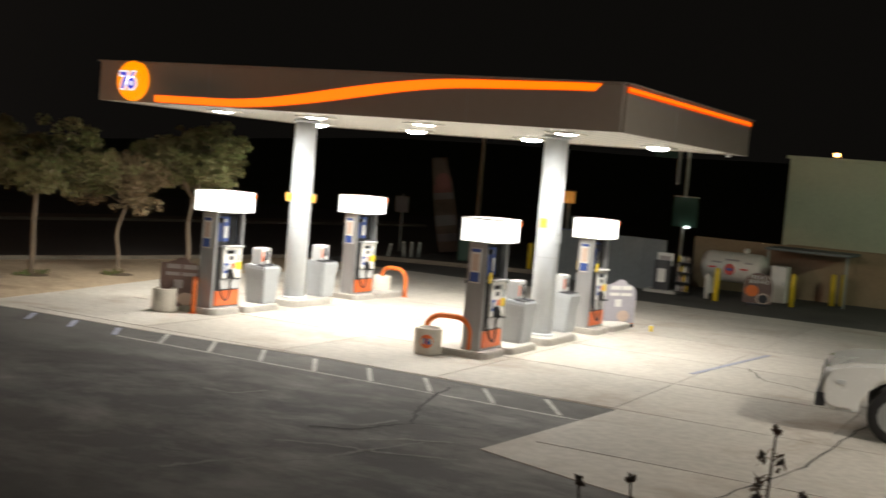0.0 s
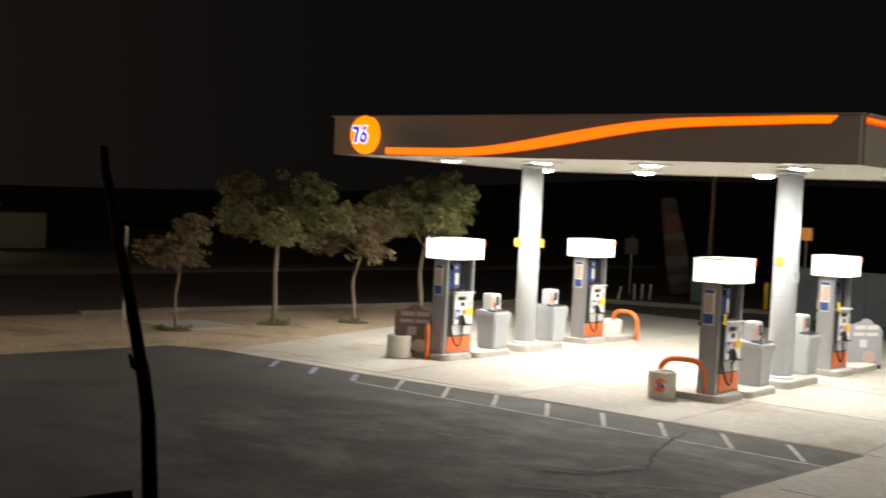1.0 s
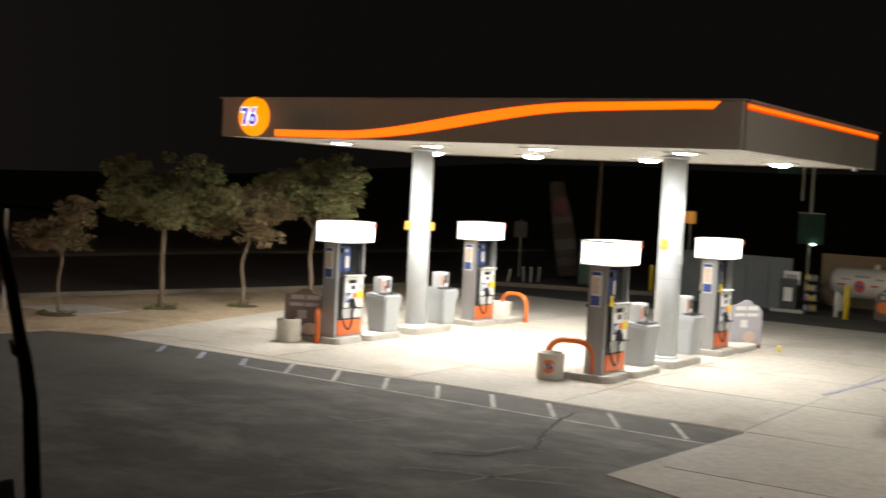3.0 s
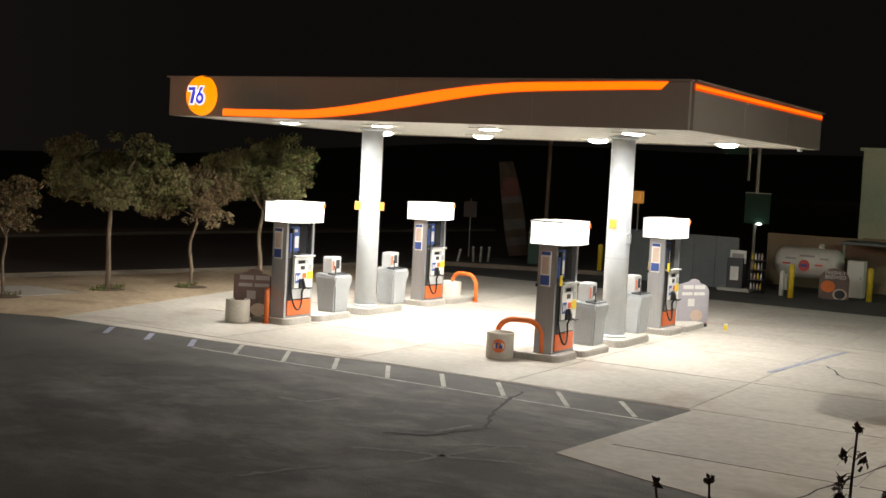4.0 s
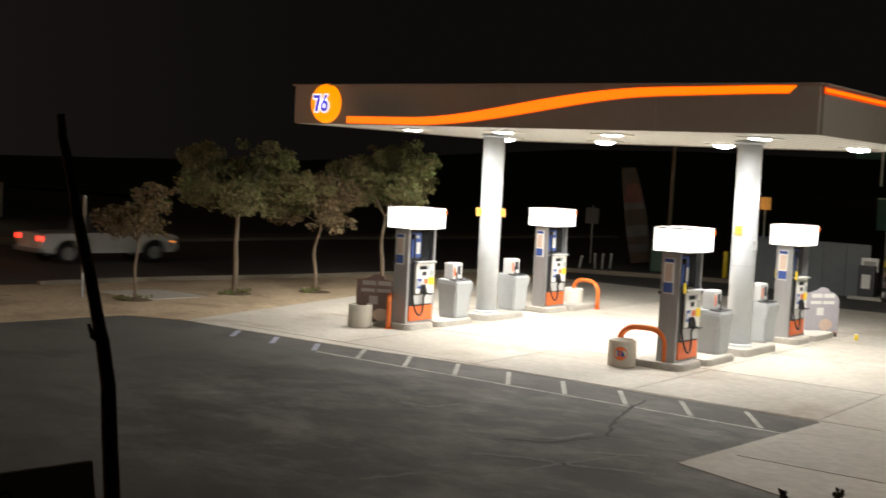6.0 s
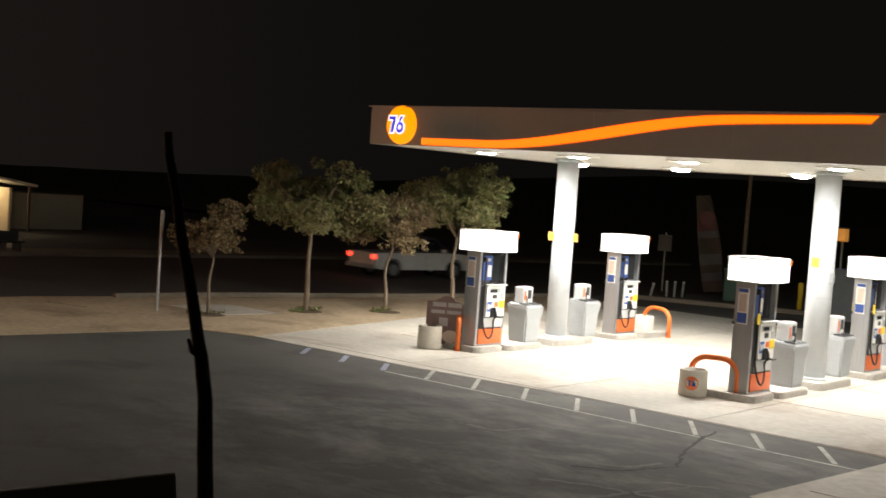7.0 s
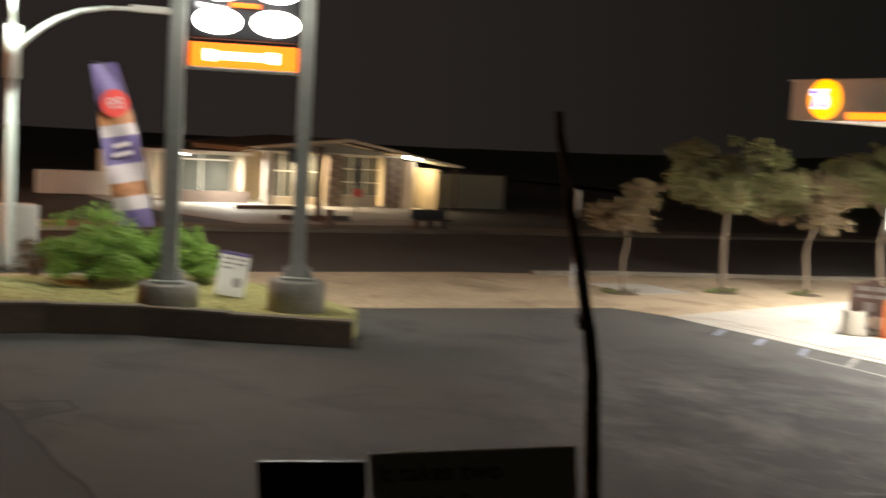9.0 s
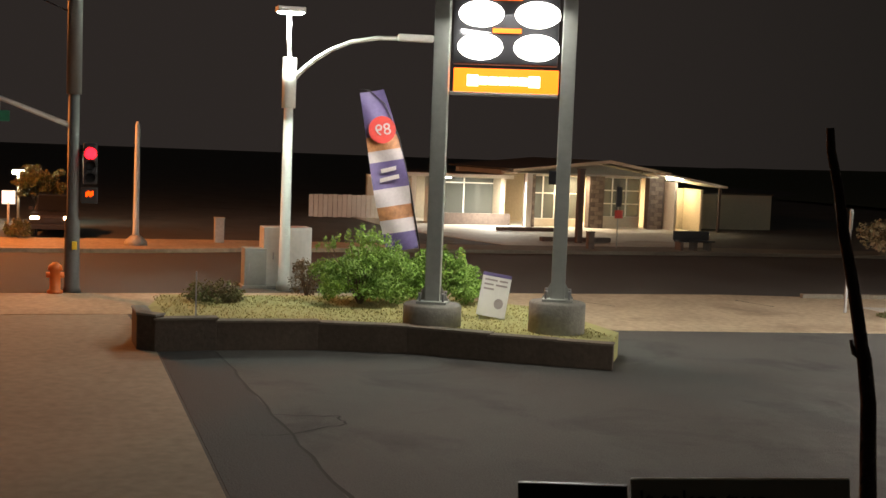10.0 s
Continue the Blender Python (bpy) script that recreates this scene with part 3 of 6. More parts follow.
        part("hose_mount", box(B(), (0.2 * sx, -0.29, 1.76), (0.1, 0.06, 0.1), bevel=0.015), DARK_PLASTIC, t)
        if tagged_hose:
            part("warning_tag", box(B(), (0.245 * sx, -0.3, 1.3), (0.012, 0.11, 0.19), bevel=0.003), YELLOW_TAG, t, "yellow warning tag")
    # poster on the end
    f = part("poster_frame", box(B(), (-0.02, -0.465, 1.5), (0.22, 0.022, 0.62), bevel=0.006), WHITE_PANEL, t)
    part("poster", box(B(), (-0.02, -0.478, 1.56), (0.15, 0.006, 0.3)), PEACH, f)
    part("poster_foot", box(B(), (-0.02, -0.478, 1.3), (0.2, 0.006, 0.17)), BLUE_DECAL, f)
    part("poster_head", box(B(), (-0.02, -0.478, 1.77), (0.2, 0.006, 0.06)), BLUE_DECAL, f)
    part("mount_stub", box(B(), (-0.2, -0.46, 1.2), (0.03, 0.06, 0.06), bevel=0.008), DARK_PLASTIC, t)
    # valance: bowed glowing box
    bm = B()
    o = []
    for k in range(13):
        u = -1 + k / 6
        o.append((0.3 + 0.09 * (1 - u * u), 0.58 * u))
    for k in range(13):
        u = 1 - k / 6
        o.append((-0.3 - 0.09 * (1 - u * u), 0.58 * u))
    slab(bm, o, 1.935, 2.32)
    v = part("valance", bm, VALANCE, t, "glowing white bowed valance")
    bm = slab(B(), [(x * 1.02, y * 1.02) for x, y in o], 2.32, 2.34)
    part("valance_cap", bm, VALANCE_END, v)
    bm = slab(B(), [(x * 1.015, y * 1.015) for x, y in o], 1.92, 1.935)
    part("valance_rim", bm, VALANCE_END, v)
    for k, sx in enumerate((1, -1)):
        part("valance_mark", box(B(), (0.33 * sx, 0.535, 2.26), (0.03, 0.05, 0.09), bevel=0.004), ORANGE_DECAL, v)
    part("valance_rib", box(B(), (-0.29, -0.585, 2.125), (0.02, 0.02, 0.38)), GREY_PLASTIC, v)
    for ob in t.children_recursive:
        if "valance" not in ob.name:
            ob.data.transform(Matrix.Diagonal((0.88, 1, 1, 1)))
    return t


for x, tagged_hose in ((XR, True), (XL, False)):
    first = pump(pose(x, YA, 0.13), tagged_hose)
    copy_thing(first, pose(x, YB, 0.13))


# ---- waste and towel stations ----
def waste_station(m):
    t = thing("waste_station", m, "grey plastic waste bin with towel and squeegee station", "waste bin", "waste stations beside the columns")
    bm = B()
    rings = []
    for z, w, d in ((0.0, 0.43, 0.48), (0.05, 0.45, 0.5), (0.5, 0.49, 0.55), (0.66, 0.53, 0.59), (0.74, 0.55, 0.61), (0.79, 0.53, 0.59)):
        rings.append([bm.verts.new((sx * w / 2, sy * d / 2, z + (0.03 if z > 0.7 and sx < 0 else 0))) for sx, sy in ((1, -1), (1, 1), (-1, 1), (-1, -1))])
    for a, b in zip(rings, rings[1:]):
        for k in range(4):
            bm.faces.new((a[k], a[(k + 1) % 4], b[(k + 1) % 4], b[k]))
    bm.faces.new(rings[0][::-1])
    bm.faces.new(rings[-1])
    bmesh.ops.bevel(bm, geom=[e for e in bm.edges if abs(e.verts[0].co.z - e.verts[1].co.z) > 0.02 or min(v.co.z for v in e.verts) > 0.78], offset=0.03, segments=2, affect="EDGES")
    part("bin", bm, GREY_PLASTIC, t)
    for y, w in ((-0.15, 0.2), (0.15, 0.2)):
        part("squeegee_well", box(B(), (0.13, y, 0.808), (0.21, w + 0.02, 0.026), 0, 0.006, (6, "Y")), DARK_PLASTIC, t)
    d = part("towel_dispenser", box(B(), (-0.06, 0, 0.98), (0.24, 0.34, 0.37), bevel=0.04), PALE_PLASTIC, t)
    part("towel_slot", box(B(), (0.062, 0.04, 0.99), (0.008, 0.12, 0.22), bevel=0.003), DARK_PLASTIC, d)
    part("label_strip", box(B(), (0.062, -0.11, 0.98), (0.006, 0.06, 0.2)), ORANGE_DECAL, d)
    part("towel", box(B(), (0.07, 0.04, 0.88), (0.02, 0.1, 0.06), bevel=0.004), WHITE_PANEL, d)
    part("squeegee", tube(B(), [(0.2, -0.2, 0.8), (0.26, -0.34, 1.0)], 0.012, 8), DARK_PLASTIC, t)
    return t


first = waste_station(pose(XR + 0.04, YA + 1.38, 0.13))
for x, y in ((XR + 0.02, YC + 1.0), (XL + 0.04, YA + 1.38), (XL + 0.02, YC + 1.0)):
    copy_thing(first, pose(x, y, 0.13 if y < 3 else 0.15))


# ---- hoop guards, planters, boards ----
def hoop(m):
    t = thing("hoop_guard", m, "orange painted steel hoop guard", "guard rail", "hoop guards at the pump islands")
    pts = [(-0.42, 0, 0.0), (-0.42, 0, 0.3)]
    for k in range(9):
        a = radians(180 - k * 11.25)
        pts.append((-0.12 + 0.3 * math.cos(a), 0, 0.4 + 0.27 * math.sin(a)))
    for k in range(9):
        a = radians(90 - k * 11.25)
        pts.append((0.12 + 0.3 * math.cos(a), 0, 0.4 + 0.27 * math.sin(a)))
    pts += [(0.42, 0, 0.3), (0.42, 0, 0.0)]
    part("bar", tube(B(), pts, 0.052, 12), ORANGE, t)
    for x in (-0.42, 0.42):
        part("base_collar", lathe(B(), [(0.075, 0), (0.075, 0.012), (0.055, 0.02)], (x, 0, 0), 16), ORANGE, t)
    return t


first = hoop(pose(-3.1, 0.62, 0.014, 0, 0, 8))
copy_thing(first, pose(-8.98, 0.78, 0.014, 0, 0, -52))
copy_thing(first, pose(-8.45, 7.85, 0.014, 0, 0, -14))
copy_thing(first, pose(-2.75, 8.3, 0.014, 0, 0, 0))


def planter(m, emblem):
    t = thing("concrete_planter", m, "pale concrete cylinder planter" + (" with orange emblem" if emblem else ""), "planter", "planters at the pump islands")
    part("pot", lathe(B(), [(0.235, 0), (0.245, 0.02), (0.245, 0.44), (0.235, 0.46), (0.2, 0.46), (0.19, 0.38), (0.02, 0.37)], (0, 0, 0), 32), PLANTER, t)
    part("soil", lathe(B(), [(0.19, 0.36), (0.1, 0.385), (0.01, 0.39)], (0, 0, 0), 24), SOIL, t)
    if emblem:
        bm = B()
        for k in range(24):
            a0, a1 = 2 * math.pi * k / 24, 2 * math.pi * (k + 1) / 24
            vs = []
            for r, a in ((0.001, a0), (0.12, a0), (0.12, a1)):
                u, z = r * math.cos(a), 0.24 + r * math.sin(a)
                an = u / 0.247 - math.pi / 2 + 0.38
                vs.append(bm.verts.new((0.2475 * math.cos(an), 0.2475 * math.sin(an), z)))
            bm.faces.new(vs)
        part("emblem", bm, ORANGE_DECAL, t, "faded orange round emblem")
        bm = B()
        for u0, u1, z0, z1 in ((-0.07, 0.0, 0.27, 0.29), (-0.05, -0.02, 0.19, 0.27), (0.01, 0.07, 0.19, 0.25), (0.02, 0.045, 0.25, 0.29)):
            vs = []
            for u, z in ((u0, z0), (u1, z0), (u1, z1), (u0, z1)):
                an = u / 0.247 - math.pi / 2 + 0.38
                vs.append(bm.verts.new((0.2495 * math.cos(an), 0.2495 * math.sin(an), z)))
            bm.faces.new(vs)
        part("emblem_shape", bm, BLUE_DECAL, t)
    return t


planter(pose(-3.32, 0.3, 0.014), True)
planter(pose(-9.26, 0.2, 0.014), False)
planter(pose(-8.75, 7.75, 0.014), False)


def promo_board(m, face, light, label, mug=True):
    t = thing("promotion_board", m, label, "sign", "rounded promotion boards")
    o = [(-0.42, 0.08), (0.42, 0.08), (0.42, 0.75)]
    for k in range(1, 9):
        a = radians(k * 11.25)
        o.append((0.16 + 0.26 * math.cos(a), 0.75 + 0.22 * math.sin(a)))
    for k in range(9):
        a = radians(30 + k * 15)
        o.append((0.0 + 0.17 * math.cos(a), 0.95 + 0.12 * math.sin(a)))
    o += [(-0.3, 0.96), (-0.42, 0.94)]
    part("board", prism(B(), o, 0.03), face, t)
    mm = Matrix.Translation((0, -0.002, 0))
    for x0, x1, z0, z1 in ((-0.3, -0.02, 0.84, 0.93), (0.02, 0.3, 0.84, 0.93), (-0.32, -0.04, 0.7, 0.77), (0.0, 0.3, 0.7, 0.77), (-0.15, 0.03, 0.45, 0.62)):
        part("writing_bar", prism(B(), [(x0, z0), (x1, z0), (x1, z1), (x0, z1)], -0.004, mm), light, t)
    if mug:
        bm = B()
        prism(bm, [(0.1 + 0.17 * math.cos(2 * math.pi * k / 20), 0.24 + 0.13 * math.sin(2 * math.pi * k / 20)) for k in range(20)], -0.005, mm)
        part("cup_print", bm, PEACH, t)
    part("foot", box(B(), (-0.25, 0.02, 0.04), (0.06, 0.4, 0.08), bevel=0.01), DARK_PLASTIC, t)
    part("foot", box(B(), (0.25, 0.02, 0.04), (0.06, 0.4, 0.08), bevel=0.01), DARK_PLASTIC, t)
    return t


promo_board(pose(-9.1, 0.5, 0.014, 0, 0, 32), BROWN, POSTER_GREY, "dark brown rounded promotion board behind the planter")
promo_board(pose(-2.5, 7.95, 0.014, 0, 0, 55), BOARD_PALE, WHITE_PANEL, "pale translucent rounded promotion board beside the pump")

t = thing("paper_cup", pose(-1.68, 7.83, 0.014), "small yellow paper cup on the concrete", "cup")
part("cup", lathe(B(), [(0.032, 0), (0.045, 0.13), (0.04, 0.13), (0.03, 0.02)], (0, 0, 0), 16), YELLOW_TAG, t)
part("lid", lathe(B(), [(0.047, 0.13), (0.047, 0.14), (0.03, 0.15)], (0, 0, 0), 16), WHITE_PANEL, t)


# ---- trees ----
def leaves(bm, centre, radii, count, size, rng, squash=0.8):
    for _ in range(count):
        while True:
            p = Vector((rng.uniform(-1, 1), rng.uniform(-1, 1), rng.uniform(-1, 1)))
            if 0.1 < p.length < 1:
                break
        p = Vector((centre[0] + p.x * radii[0], centre[1] + p.y * radii[1], centre[2] + p.z * radii[2]))
        s = size * rng.uniform(0.6, 1.4)
        q = Euler((rng.uniform(-1.2, 1.2), rng.uniform(-1.2, 1.2), rng.uniform(0, 6.28))).to_matrix()
        vs = [bm.verts.new(p + q @ Vector(v) * s) for v in ((-0.5, 0, 0), (0, -0.28, 0.06), (0.55, 0, 0), (0, 0.28, 0.06))]
        bm.faces.new(vs)


def tree(m, height, crown_w, crown_h, seed, trunk_r=0.055, bend=0.1, label="young street tree with a sparse leafy crown", full=0.72, leaf=None):
    """A young vase-shaped tree: limbs fan out from one fork and carry separate sprays of leaves with gaps between them."""
    rng = random.Random(seed)
    t = thing("tree", m, label, "tree", "young trees along the pavement")
    base = height - crown_h
    pts = [(bend * math.sin(k * 1.1) * k / 8, bend * 0.6 * math.sin(k * 0.8 + seed) * k / 8, base * 1.15 * k / 8) for k in range(9)]
    part("trunk", tube(B(), pts, trunk_r, 10, trunk_r * 0.62), BARK, t)
    fork = Vector(pts[-1])
    bm, sprays = B(), []
    limbs = 9
    for k in range(limbs):
        a = 2 * math.pi * (k + rng.uniform(-0.3, 0.3)) / limbs
        up = rng.uniform(0.15, 1.0)
        r = crown_w * 0.5 * (1.05 - 0.62 * up * up) * rng.uniform(0.75, 1.05)
        e = Vector((fork.x + r * math.cos(a), fork.y + r * math.sin(a), base + crown_h * (0.1 + 0.8 * up)))
        mid = fork.lerp(e, 0.5) + Vector((0, 0, 0.1 * crown_h * (1 - up)))
        tube(bm, [fork - Vector((0, 0, 0.1)), mid, e], trunk_r * 0.5, 6, trunk_r * 0.14)
        sprays.append((e, 0.17))
        for j in range(5):
            u = rng.uniform(0.35, 1.0)
            p = fork.lerp(mid, u * 2) if u < 0.5 else mid.lerp(e, u * 2 - 1)
            o = Vector((rng.uniform(-1, 1), rng.uniform(-1, 1), rng.uniform(-0.45, 0.75))) * 0.17 * crown_w
            tube(bm, [p, p + o * 0.6 + Vector((0, 0, 0.03)), p + o], trunk_r * 0.2, 5, 0.004)
            sprays.append((p + o, rng.uniform(0.07, 0.15)))
    part("limb", bm, BARK, t)
    bm = B()
    for p, r in sprays:
        p.z = min(p.z, height - 0.1)
        r *= crown_w
        n = int(270 * full * (r / 0.35) ** 1.5)
        leaves(bm, p, (r, r, r * 0.6), n, 0.085, rng)
        for _ in range(3):
            o = Vector((rng.uniform(-1, 1), rng.uniform(-1, 1), rng.uniform(-0.6, 0.5))) * r * 1.25
            leaves(bm, p + o, (r * 0.4, r * 0.4, r * 0.3), int(n * 0.24), 0.08, rng)
    c = part("crown", bm, leaf or LEAF, t)
    c["kind"] = "stuff"
    return t


tree(pose(-15.1, -0.78, 0), 2.7, 1.6, 1.45, 3, 0.04, 0.06, label="small sparse young street tree with browning leaves", full=0.42, leaf=DRY_LEAF)
tree(pose(-14.92, 2.1, 0), 4.1, 2.9, 2.35, 5, 0.07, 0.05)
tree(pose(-14.26, 4.24, 0), 2.95, 2.2, 1.35, 8, 0.05, 0.1, label="small crooked young street tree with browning leaves", full=0.5, leaf=DRY_LEAF)
tree(pose(-13.94, 6.49, 0), 3.9, 2.9, 2.1, 12, 0.065, 0.1)


# ---- pavements and street towards the crossing ----
structure("pavement", slab(B(), [(-11.9, -2.12), (-13.15, -2.62), (-13.9, -8.2), (-14.3, -9.5), (-15.9, -11.0), (-16.4, -16.8), (-16.45, -34), (-19.5, -34), (-19.5, -9.0), (-19.2, -2.75), (-18.3, 1.6), (-16.8, 7.75), (-15.6, 14.5), (-12.6, 14.5), (-13.4, 6)], 0.0, 0.012), DIRT, "sandy pale pavement under the young trees", "pavement")
structure("road", slab(B(), [(-19.55, -9.0), (-19.55, -60), (-28.5, -60), (-28.45, -20), (-28.65, -15.8), (-29.35, -12.7), (-29.8, -8), (-29.75, 5), (-28.5, 20), (-25, 40), (-18, 90), (-8, 90), (-15.7, 14.5), (-16.9, 7.75), (-18.4, 1.6), (-19.25, -2.75)], 0.0, 0.006), ROAD, "dark worn street asphalt", "road")
for a, b in (((-15.62, 14.5), (-16.82, 7.75)), ((-16.82, 7.75), (-18.32, 1.6)), ((-18.32, 1.6), (-18.55, -0.9))):
    bm = B()
    d = Vector((b[0] - a[0], b[1] - a[1], 0))
    box(bm, ((a[0] + b[0]) / 2, (a[1] + b[1]) / 2, 0.06), (d.length, 0.16, 0.12), math.degrees(math.atan2(d.y, d.x)), 0.02)
    structure("kerb", bm, DARK_KERB, "worn concrete street kerb", "kerb")
structure("pavement_slab", slab(B(), [(-16.5, 1.05), (-14.75, 1.1), (-14.85, -0.5), (-16.8, -0.55)], 0.0, 0.022), CONCRETE, "pale square concrete slab by the tree", "pavement")
structure("driveway", slab(B(), [(-12.3, -16.82), (-4.4, -16.88), (4.8, -17.1), (4.8, -34), (-16.4, -34), (-16.35, -17.0)], 0.0, 0.01), DRIVE, "pale concrete driveway", "pavement")
structure("patch", slab(B(), [(-12.28, -16.78), (-12.33, -15.93), (-4.2, -15.78), (3.0, -15.7), (3.0, -17.0), (-4.4, -16.84)], 0.0, 0.005), PATCH, "dark sealed strip of newer asphalt", "asphalt")
structure("pavement_far", slab(B(), [(-29.4, -12.6), (-28.7, -15.8), (-28.5, -20), (-28.55, -60), (-32.2, -60), (-32.2, -20), (-32.3, -13), (-31.9, -8), (-29.95, -8)], 0.0, 0.12), DIRT, "raised far pavement with kerb", "pavement")
structure("pavement_shop", slab(B(), [(-29.85, -7.9), (-29.8, 5), (-28.55, 20), (-25.05, 40), (-27.0, 40), (-30.4, 20), (-31.7, 5), (-31.8, -7.9)], 0.0, 0.12), DARK_KERB, "far concrete pavement and kerb", "pavement")
# pale slab outlined as the lit patch, so its colour adds to the light
structure("shop_lot", slab(B(), [(-33.0, -3.0), (-33.2, 5.0), (-40.5, 9.5), (-48, 9.5), (-48, -5), (-40, -5)], 0.0, 0.02), CONCRETE, "concrete lot before the shop, outlined as the lit patch", "pavement")

crack([(-1.49, -6.15), (-0.99, -5.89), (-0.66, -4.99), (-0.99, -4.24), (-1.25, -3.42), (-1.52, -2.3)], 0.035, 0.006)
crack([(-0.66, -4.99), (0.1, -4.6)], 0.012, 0.006)
SCUFF = material("pale_scuff", (0.185, 0.18, 0.165), 0.8, vary=0.45, grain=12, stain=2, bump=0.1)
for line in ([(-0.66, -7.77), (-0.47, -7.33), (-0.3, -6.63), (-0.02, -5.79)], [(-1.41, -8.9), (-1.23, -8.37), (-0.96, -7.88)], [(-3.79, -5.28), (-3.32, -5.25), (-3.13, -4.71)],
             [(-0.65, -6.31), (-0.29, -5.85), (0.24, -5.55)], [(-1.67, -5.88), (-1.02, -5.57), (-0.88, -4.97)], [(-1.31, -7.01), (-0.7, -6.74), (-0.08, -6.61), (0.68, -6.26)]):
    crack(line, 0.05, 0.005, "thin pale scuffed line across the asphalt", SCUFF, "scuff")
crack([(-12.2, -15.9), (-8.2, -15.85), (-4.2, -15.76), (2.0, -15.7)], 0.03, 0.007)
crack([(-6.75, -16.3), (-6.65, -15.9), (-7.1, -15.1), (-7.5, -15.07), (-7.7, -15.85)], 0.022, 0.0075)
crack([(1.41, 4.26), (1.99, 3.02), (2.48, 2.92), (4.2, 1.6)], 0.022, 0.024, "thin dark crack in the concrete")
crack([(4.2, 0.6), (4.09, -0.58), (3.96, -3.4), (3.5, -5.8)], 0.022, 0.024, "dark joint crack in the concrete")
crack([(-18.9, -7.6), (-17.2, -6.6)], 0.03, 0.014, "dark crack in the pavement")
crack([(-18.2, -3.0), (-17.0, -2.7)], 0.04, 0.014, "dark crack in the pavement")


# ---- raised sign bed ----
WALL_LINE = [(-13.3, -17.12), (-12.5, -17.1), (-12.28, -16.85), (-12.34, -15.9), (-12.24, -14.3), (-11.78, -12.95), (-11.0, -11.85), (-10.45, -10.95), (-10.0, -10.2)]


def sign_bed():
    t = tagged(thing("retaining_wall", pose(0, 0, 0), "low brown concrete retaining wall round a sign bed", "wall"), kind="structure")
    for i, (a, b) in enumerate(zip(WALL_LINE, WALL_LINE[1:])):
        d = Vector((b[0] - a[0], b[1] - a[1], 0))
        n = Vector((-d.y, d.x, 0)).normalized() * 0.1
        h = (0.56, 0.56, 0.5, 0.45, 0.43, 0.42, 0.4, 0.39)[i]
        bm = B()
        box(bm, ((a[0] + b[0]) / 2 + n.x, (a[1] + b[1]) / 2 + n.y, h / 2), (d.length + 0.03, 0.22, h), math.degrees(math.atan2(d.y, d.x)), 0.025)
        block = part("wall_block", bm, WALL_BROWN, t)
        # Paler top strips put the lit upper edge into the colour, most at left.
        bm = B()
        box(bm, ((a[0] + b[0]) / 2 + n.x, (a[1] + b[1]) / 2 + n.y, h + 0.012), (d.length + 0.05, 0.25, 0.035), math.degrees(math.atan2(d.y, d.x)), 0.012)
        part("coping", bm, FOOTING if i < 2 else DARK_KERB, block)
    bed = [(x - 0.12, y + 0.1) for x, y in WALL_LINE[:-1]] + [(-10.25, -10.1), (-11.2, -9.5), (-14.2, -9.6), (-15.8, -11.05), (-16.25, -16.4)]
    structure("bed_soil", slab(B(), bed, 0.0, 0.4), BED, "yellow dry grass bed behind the wall", "flower bed")
    bm = B()
    rng = random.Random(2)
    for _ in range(9000):
        x, y = rng.uniform(-16, -10.6), rng.uniform(-16.6, -9.8)
        front = -12.5 if y < -14.3 else -12.5 + (y + 14.3) * 0.52
        if x > front or x < -16.1 + max(0, y + 11.5) * 1.1:
            continue
        h = rng.uniform(0.01, 0.05)
        a = rng.uniform(0, 6.28)
        dx, dy = 0.012 * math.cos(a), 0.012 * math.sin(a)
        lx, ly = rng.uniform(-0.04, 0.04), rng.uniform(-0.04, 0.04)
        bm.faces.new([bm.verts.new(p) for p in ((x - dx, y - dy, 0.395), (x + dx, y + dy, 0.395), (x + lx, y + ly, 0.4 + h))])
    tagged(part("grass", bm, GRASS), "short dry yellow-green grass", "grass", kind="stuff")


WALL_BROWN = material("brown_wall_concrete", (0.1, 0.075, 0.055), 0.9, vary=0.35, grain=14, stain=1.5, bump=0.5)
BED = material("dry_grass_bed", (0.36, 0.34, 0.13), 0.95, vary=0.3, grain=5, stain=0.9, bump=0.2)
POLE_GREY = material("pole_grey_paint", (0.37, 0.39, 0.36), 0.5, vary=0.15, grain=10, stain=2, bump=0.05)
POLE_PALE = material("pole_pale_paint", (0.62, 0.62, 0.58), 0.55, vary=0.12, grain=10, stain=2, bump=0.05)
SIGN_RED = glow_material("sign_red_glow", (1, 0.15, 0.008), 1.25, (0.4, 0.06, 0.01))
SIGN_WORD = glow_material("sign_word_glow", (1, 0.8, 0.5), 2.2)
PRICE_GLOW = glow_material("price_glow", (1, 0.96, 0.86), 8)
STREET_GLOW = glow_material("street_lamp_glow", (0.85, 1, 0.9), 40)
RED_GLOW = glow_material("red_signal_glow", (1, 0.006, 0.012), 3.2)
HAND_GLOW = glow_material("orange_signal_glow", (1, 0.05, 0.0), 1.6)
PURPLE = material("purple_print", (0.13, 0.1, 0.24), 0.6, vary=0.2, bump=0.0)
PALE_PRINT = material("pale_print", (0.5, 0.45, 0.46), 0.6, vary=0.15, bump=0.0)
# red darkened in its colour for the dim banner
DIM_RED = material("dim_red_print", (0.16, 0.06, 0.05), 0.7, vary=0.3, bump=0.0)
POLE_DARK = material("dark_pole_paint", (0.12, 0.115, 0.11), 0.6, vary=0.2, bump=0.05)
RED_PRINT = material("red_print", (0.6, 0.06, 0.05), 0.6, vary=0.15, bump=0.0)
FOOD_PRINT = material("food_print", (0.4, 0.18, 0.08), 0.6, vary=0.6, grain=12, stain=8, bump=0.0)
sign_bed()
